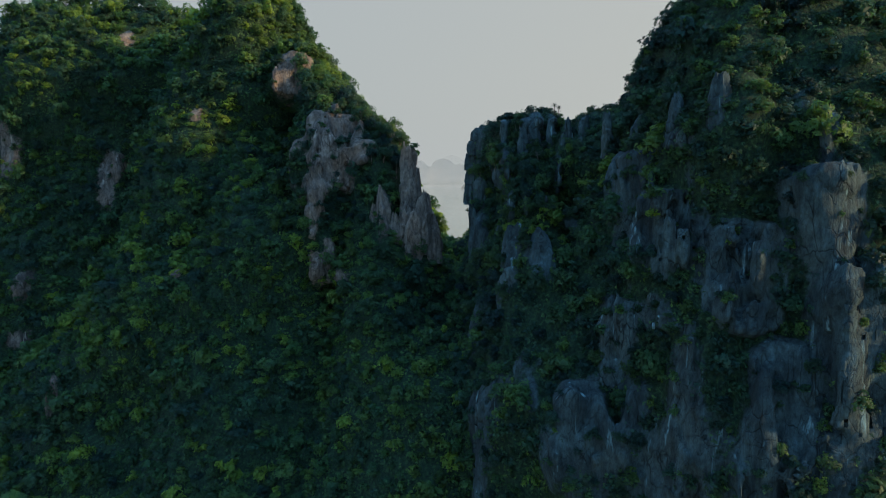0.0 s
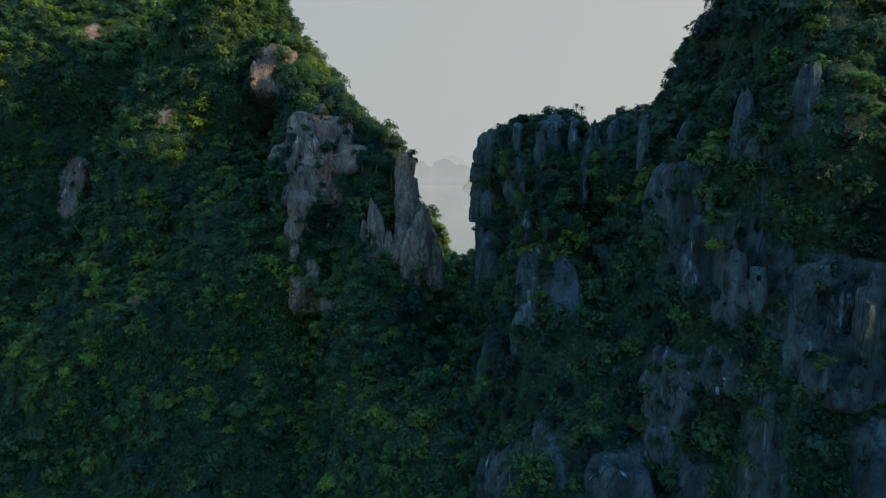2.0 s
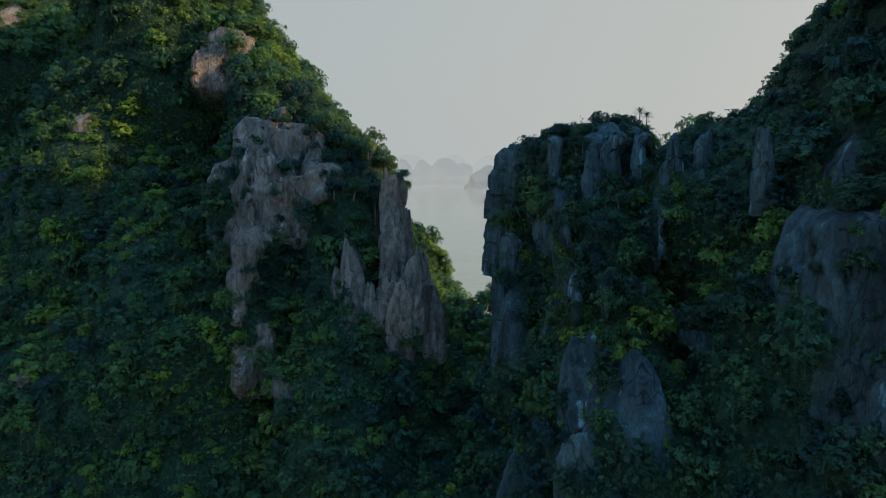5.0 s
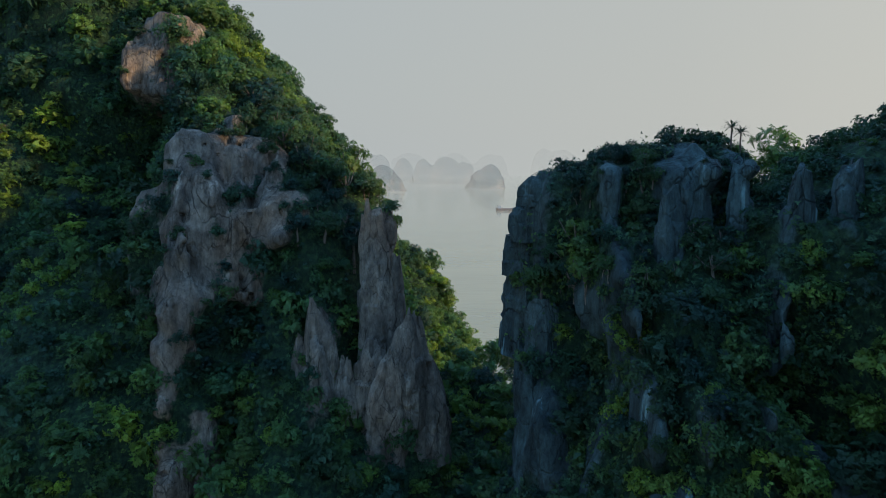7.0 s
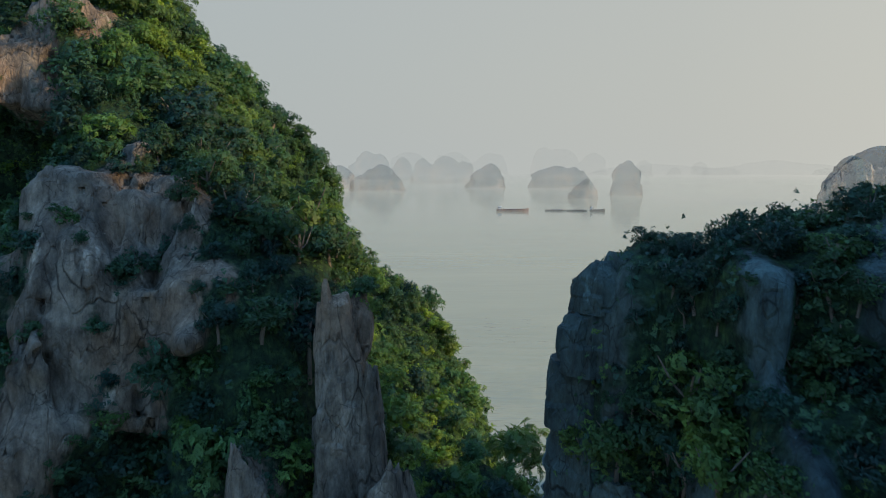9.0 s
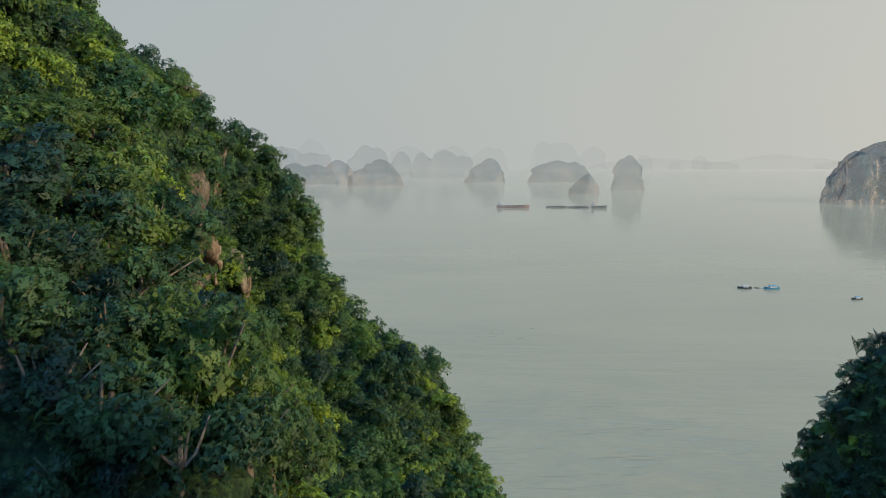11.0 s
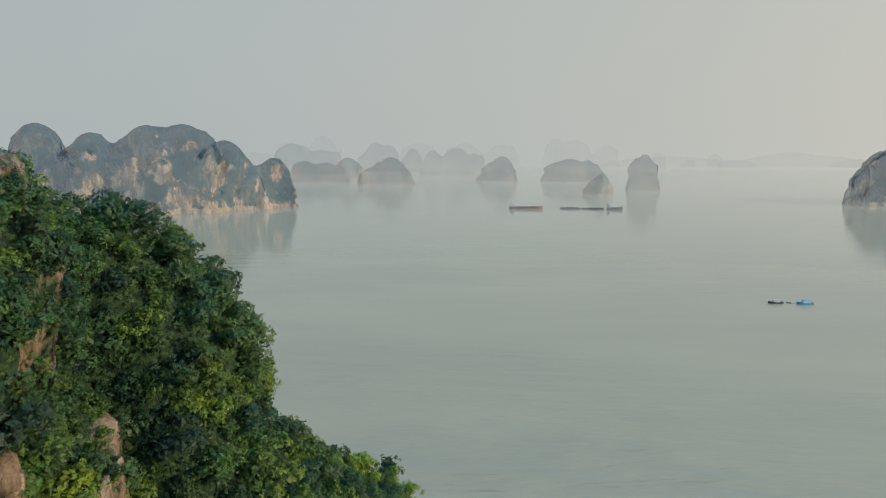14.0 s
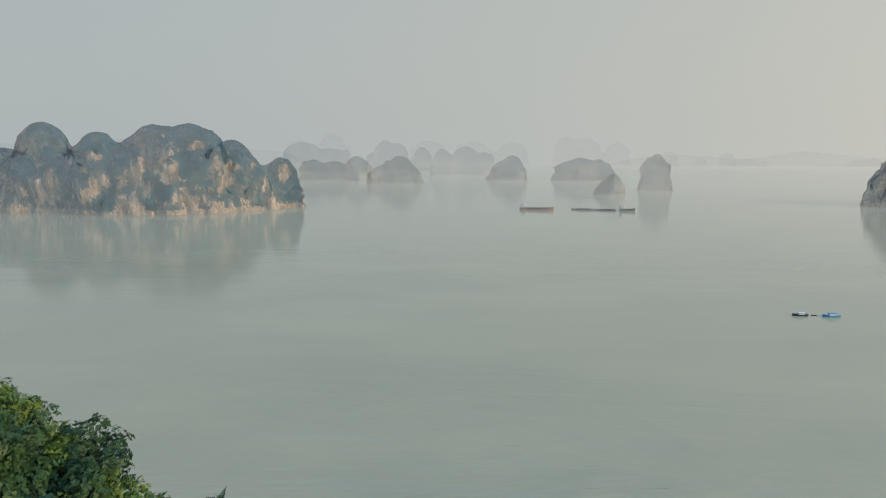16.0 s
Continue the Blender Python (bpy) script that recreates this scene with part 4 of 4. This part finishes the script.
crest_palm(15.7, 95.4, 83.2, 1.9, "small palm with a round tuft on the cliff top")
crest_palm(16.4, 95.8, 83.2, 1.6, "small palm with a round tuft on the cliff top")

# low leaves over the ground between the trees
low = np.nonzero((B < 0.6) & ~BEHIND)[0]
low = np.concatenate([low, low, np.repeat(low[CLOSE[low]], 3)])
spray = rng.normal(size=(len(low), 3))
up = N[low] + np.array((0, 0, 0.5)) + spray * 0.35
up /= np.linalg.norm(up, axis=1)[:, None]
axis = np.cross(up, spray[:, ::-1])
axis /= np.linalg.norm(axis, axis=1)[:, None]
across = np.cross(up, axis)
reach = rng.uniform(0.14, 0.30, (len(low), 1)) * np.where(CLOSE[low], 0.75, 1.0)[:, None]
at = P[low] + N[low] * rng.uniform(0.05, 0.5, (len(low), 1)) + rng.normal(size=(len(low), 3)) * 0.25
leafy = np.stack([at - axis * reach, at + across * reach * 0.7 + up * 0.08, at + axis * reach - up * 0.1, at - across * reach * 0.7 + up * 0.08], 1).reshape(-1, 3)
ground_cover = set_puff(mesh_from("undergrowth", leafy, fours(len(low)), *LEAVES), np.repeat(up, 4, axis=0))
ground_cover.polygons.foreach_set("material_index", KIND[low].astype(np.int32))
tagged(new("undergrowth", ground_cover), "low leafy undergrowth and creepers between the trees", "undergrowth", kind="stuff")

CROWN_MESH = {(k, m): set_puff(mesh_from("crown", s, fours(len(s) // 4), LEAVES[m]), puff) for k, (s, puff) in enumerate(CROWNS["fine"]) for m in range(3)}
TRUNKS = [trunk_mesh(rng) for k in range(5)]
TREE_LABEL = ("bushy broad-leaved tree rooted in the limestone slope", "tree with pale yellow-green leaves on the limestone slope", "dark-leaved tree growing from the limestone crag")
for i in SINGLE:
    tree = new("tree")
    s = size[i]
    tree.matrix_world = Matrix.LocRotScale(foot(i) + N[i] * s * 0.2, Euler((rng.normal() * 0.1, rng.normal() * 0.1, rng.uniform(0, 6.28))), (s, s, s * rng.uniform(0.85, 1.2)))
    tagged(tree, TREE_LABEL[KIND[i]], "tree", "trees on the crags")
    new("trunk", TRUNKS[i % 5]).parent = tree
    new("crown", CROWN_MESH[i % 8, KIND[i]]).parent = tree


# ---- far islands ----
ISLAND_LABEL = "wooded limestone island rising from the misty sea"


def island(mat, h, label, *humps):
    """humps: x, y, half width, half depth, height."""
    rnd = np.random.default_rng(int(abs(humps[0][0])) + int(humps[0][1]))
    knobs = [(x + rnd.uniform(-0.95, 0.95) * a, y + rnd.uniform(-0.6, 0.2) * b, a * rnd.uniform(0.35, 0.55), b * rnd.uniform(0.35, 0.55), t * rnd.uniform(0.5, 0.96))
             for x, y, a, b, t in humps for k in range(3)]
    H = np.array(list(humps) + knobs, float)
    lo = (H[:, 0].min() - H[:, 2].max() * 1.3, H[:, 1].min() - H[:, 3].max() * 1.3, SEA - 0.5 * h - 0.3)
    hi = (H[:, 0].max() + H[:, 2].max() * 1.3, H[:, 1].max() + H[:, 3].max() * 1.3, H[:, 4].max() + SEA + 3 * h)
    n = [int(round((b - a) / h)) + 1 for a, b in zip(lo, hi)]
    g = np.meshgrid(*[a + h * np.arange(k) for a, k in zip(lo, n)], indexing="ij")
    x, y, z = [v.ravel() for v in g]
    acc = None
    for cx, cy, rx, ry, top in H:
        u = np.clip((z - SEA) / top, 0, 1.2)
        r = 0.84 * np.sqrt(np.clip(1 - u ** 3.0, 0, 1)) + 0.04 + 0.12 * np.clip(1 - u * 3, 0, 1)
        q = np.sqrt(((x - cx) / rx) ** 2 + ((y - cy) / ry) ** 2)
        d = (q - r) * min(rx, ry) * 0.8
        d = np.where(u >= 1, np.maximum(d, z - SEA - top), d)
        k = 0.14 * top
        roof = np.full(x.shape, top) if acc is None else np.where(d < acc, top, roof)
        acc = d if acc is None else np.minimum(acc, d) - np.maximum(k - np.abs(acc - d), 0) ** 2 / (4 * k)
    calm = np.clip((1.02 * roof - (z - SEA)) / (0.22 * roof), 0.3, 1)
    s = 1 / (5.0 * h)
    big = H[:, 4].max()
    wide = 0.3 * big
    flutes = 1 - 2 * np.abs(fbm(x / (0.16 * big), y / (0.16 * big), z / (0.9 * big), 2))
    clumps = np.abs(fbm(x * s, y * s, z * s, 3))
    acc = acc - calm * (0.05 * big * fbm(x / wide, y / wide, z / wide, 3) + 0.025 * big * flutes + h * 0.7 * (clumps - 0.3))
    v, q = net(acc.reshape(n).astype(np.float32), lo, h)
    ob = new("island", smooth(mesh_from("island", v, q, mat)))
    return tagged(ob, label, "island", "far karst islands")


NEAR_HAZED = make_haze_painted_rock("wooded_rock_light_painted_haze", 0.47)
MID_HAZED = make_haze_painted_rock("wooded_rock_painted_haze", 0.21)
FAR_HAZED = make_haze_painted_rock("wooded_rock_thick_painted_haze", 0.095)
LAST_HAZED = make_haze_painted_rock("wooded_rock_thickest_painted_haze", 0.032)
island(NEAR_HAZED, 2.8, "long wooded limestone island with pale cliffs and several humps",
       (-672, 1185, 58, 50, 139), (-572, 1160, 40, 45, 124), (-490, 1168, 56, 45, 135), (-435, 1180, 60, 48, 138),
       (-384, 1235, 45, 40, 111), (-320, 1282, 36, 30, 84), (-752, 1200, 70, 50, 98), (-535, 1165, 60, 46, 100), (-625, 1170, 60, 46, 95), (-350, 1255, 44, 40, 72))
island(NEAR_HAZED, 3.2, "tall wooded limestone island with a knobbly top", (870, 1420, 75, 70, 118), (800, 1400, 40, 45, 98), (770, 1390, 30, 30, 62), (960, 1430, 70, 70, 110))
island(MID_HAZED, 2.2, "lone upright limestone stack standing in the sea", (474, 1829, 42, 36, 78), (478, 1829, 26, 26, 91))
island(MID_HAZED, 2.2, "small dark conical limestone islet", (332, 1668, 34, 28, 36), (336, 1668, 20, 20, 47))
island(MID_HAZED, 3.6, "low wooded limestone island with three humps", (330, 2315, 55, 40, 60), (372, 2311, 60, 45, 73), (428, 2311, 38, 36, 68))
island(MID_HAZED, 3.6, "rounded wooded limestone mound in the sea", (136, 2316, 66, 45, 62), (150, 2316, 40, 36, 80))
island(MID_HAZED, 3.6, "rounded wooded limestone mound in the sea", (-199, 2092, 74, 50, 58), (-195, 2092, 46, 40, 78))
island(MID_HAZED, 3.6, "low long wooded island with a rocky shore", (-470, 2190, 48, 40, 64), (-407, 2199, 60, 40, 60), (-339, 2209, 45, 40, 75))
island(FAR_HAZED, 5.5, "misty wooded limestone island with a pale cliff", (-91, 2750, 44, 40, 98), (0, 2761, 66, 50, 108), (70, 2755, 34, 30, 88))
island(FAR_HAZED, 5.5, ISLAND_LABEL, (-195, 3112, 48, 45, 105))
island(FAR_HAZED, 8.0, ISLAND_LABEL, (-385, 3315, 66, 55, 136), (-320, 3315, 60, 50, 124))
island(FAR_HAZED, 8.0, ISLAND_LABEL, (-560, 2900, 80, 60, 100), (-680, 2900, 90, 60, 124))
island(LAST_HAZED, 12.0, ISLAND_LABEL, (-885, 4550, 105, 80, 196), (-1089, 4505, 120, 80, 144))
island(LAST_HAZED, 12.0, ISLAND_LABEL, (660, 4575, 90, 80, 178), (790, 4575, 120, 80, 168), (984, 4528, 90, 80, 142))
island(LAST_HAZED, 9.0, ISLAND_LABEL, (1174, 4041, 55, 50, 92))
island(LAST_HAZED, 9.0, ISLAND_LABEL, (1617, 4337, 44, 40, 86), (1474, 4389, 40, 36, 48))
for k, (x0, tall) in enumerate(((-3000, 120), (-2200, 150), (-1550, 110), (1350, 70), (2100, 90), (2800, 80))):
    island(LAST_HAZED, 16.0, "faint misty shore hills across the bay", (x0, 4350, 300, 90, tall), (x0 + 260, 4380, 220, 90, tall * 0.75), (x0 - 250, 4370, 200, 90, tall * 0.6))
island(LAST_HAZED, 12.0, ISLAND_LABEL, (300, 4600, 110, 80, 140), (60, 4600, 120, 80, 150), (-250, 4600, 130, 80, 150))

# ---- boats ----
# barge colours with clear below 1 are part see-through, haze put into the paint
BLUE, DARKHULL, RUST, PALE = plain("blue_boat_paint", (0.06, 0.28, 0.38)), plain("dark_hull_paint", (0.045, 0.05, 0.055)), plain("rust_red_hull", (0.26, 0.13, 0.10), clear=0.45), plain("pale_cabin_paint", (0.50, 0.52, 0.50))
LIGHTER, SLATE, GLASS_DARK = plain("lighter_hull", (0.05, 0.055, 0.06), clear=0.4), plain("slate_cargo", (0.12, 0.12, 0.13), clear=0.4), plain("dark_window", (0.02, 0.025, 0.03), 0.2)


def hull_bm(length, beam, height, sheer):
    """A pointed hull, bow along +x, waterline at z 0, keel just under it."""
    bm = bmesh.new()
    rows = []
    for k in range(11):
        u = k / 10
        x = (u - 0.5) * length
        w = beam / 2 * min(1, 0.72 + 0.6 * u if u < 0.4 else 1.0) * (1 if u < 0.6 else math.sqrt(max(0.0, 1 - ((u - 0.6) / 0.4) ** 2)))
        w = max(w, 0.04)
        top = height + sheer * (2 * u - 0.9) ** 2
        rows.append([bm.verts.new((x, -w, top)), bm.verts.new((x, -w * 0.8, -0.3)), bm.verts.new((x, w * 0.8, -0.3)), bm.verts.new((x, w, top)),
                     bm.verts.new((x, w * 0.86, top - 0.25)), bm.verts.new((x, -w * 0.86, top - 0.25))])
    for a, b in zip(rows, rows[1:]):
        for i in range(6):
            bm.faces.new((a[i], b[i], b[(i + 1) % 6], a[(i + 1) % 6]))
    bm.faces.new(rows[0])
    bm.faces.new(list(reversed(rows[-1])))
    bmesh.ops.recalc_face_normals(bm, faces=bm.faces)
    return bm


def box_bm(cx, cy, cz, sx, sy, sz, bevel=0.04):
    bm = bmesh.new()
    bmesh.ops.create_cube(bm, size=1, matrix=Matrix.Translation((cx, cy, cz)) @ Matrix.Diagonal((sx, sy, sz, 1)))
    bmesh.ops.bevel(bm, geom=bm.edges[:], offset=bevel, segments=1, affect="EDGES")
    return bm


def pole_bm(x, y, z, h, r):
    bm = bmesh.new()
    bmesh.ops.create_cone(bm, cap_ends=True, segments=8, radius1=r, radius2=r * 0.6, depth=h, matrix=Matrix.Translation((x, y, z + h / 2)))
    return bm


def fishing_boat(x, y, turn, length, hull_mat, roof_mat, label):
    boat = tagged(new("fishing_boat"), label, "boat", "moored fishing boats")
    boat.matrix_world = pose(x, y, SEA, 0, 0, turn)
    part("hull", hull_bm(length, length * 0.27, length * 0.09, length * 0.06), hull_mat, boat)
    cabin = part("cabin", box_bm(-length * 0.08, 0, length * 0.15, length * 0.42, length * 0.19, length * 0.14), PALE, boat)
    for k in range(4):
        part("window", box_bm(-length * (0.22 - 0.10 * k), -length * 0.0955, length * 0.165, length * 0.06, 0.05, length * 0.05, 0.01), GLASS_DARK, cabin)
    part("roof", box_bm(-length * 0.08, 0, length * 0.235, length * 0.50, length * 0.23, 0.14), roof_mat, boat)
    part("mast", pole_bm(length * 0.22, 0, length * 0.08, length * 0.28, 0.06), BARK, boat)
    return boat


fishing_boat(208, 549, 176, 9.4, DARKHULL, PALE, "small dark wooden fishing boat with a pale cabin on the sea")
fishing_boat(226, 547, 178, 10.6, BLUE, BLUE, "small blue fishing boat with a long cabin on the sea")
fishing_boat(265, 514, 185, 7.5, DARKHULL, BLUE, "little dark fishing boat with a blue roof on the sea")
skiff = tagged(new("rowing_skiff"), "tiny open wooden skiff moored between two fishing boats", "boat")
skiff.matrix_world = pose(217, 550, SEA, 0, 0, 170)
part("hull", hull_bm(3.2, 0.9, 0.35, 0.2), DARKHULL, skiff)


def cargo_barge(x, y, turn, length, hull_mat, house, label):
    barge = tagged(new("cargo_barge"), label, "barge", "cargo barges")
    barge.matrix_world = pose(x, y, SEA, 0, 0, turn)
    part("hull", hull_bm(length, length * 0.17, 3.6 if house else 2.0, 1.6 if house else 0.5), hull_mat, barge)
    part("cargo", box_bm(length * 0.06, 0, 3.4 if house else 2.2, length * 0.6, length * 0.12, 1.6, 0.5), SLATE, barge)
    if house:
        wheelhouse = part("wheelhouse", box_bm(-length * 0.40, 0, 5.6, length * 0.13, length * 0.12, 5.0, 0.15), PALE, barge)
        for k in range(3):
            part("window", box_bm(-length * 0.40 + (k - 1) * 2.0, -length * 0.0605, 6.8, 1.2, 0.08, 1.0, 0.02), GLASS_DARK, wheelhouse)
        part("funnel", pole_bm(-length * 0.45, 0, 7.5, 3.0, 0.6), DARKHULL, barge)
        part("mast", pole_bm(length * 0.42, 0, 3.5, 5.0, 0.18), DARKHULL, barge)
    return barge


cargo_barge(119, 1257, -4, 57, RUST, True, "rust-red cargo barge with a pale wheelhouse at its stern")
cargo_barge(196, 1262, -6, 36, LIGHTER, False, "low loaded lighter towed in a line on the sea")
cargo_barge(233, 1256, -6, 36, LIGHTER, False, "low loaded lighter towed in a line on the sea")
tug = cargo_barge(268, 1248, -6, 26, LIGHTER, True, "small dark tug with a cabin leading a line of lighters")
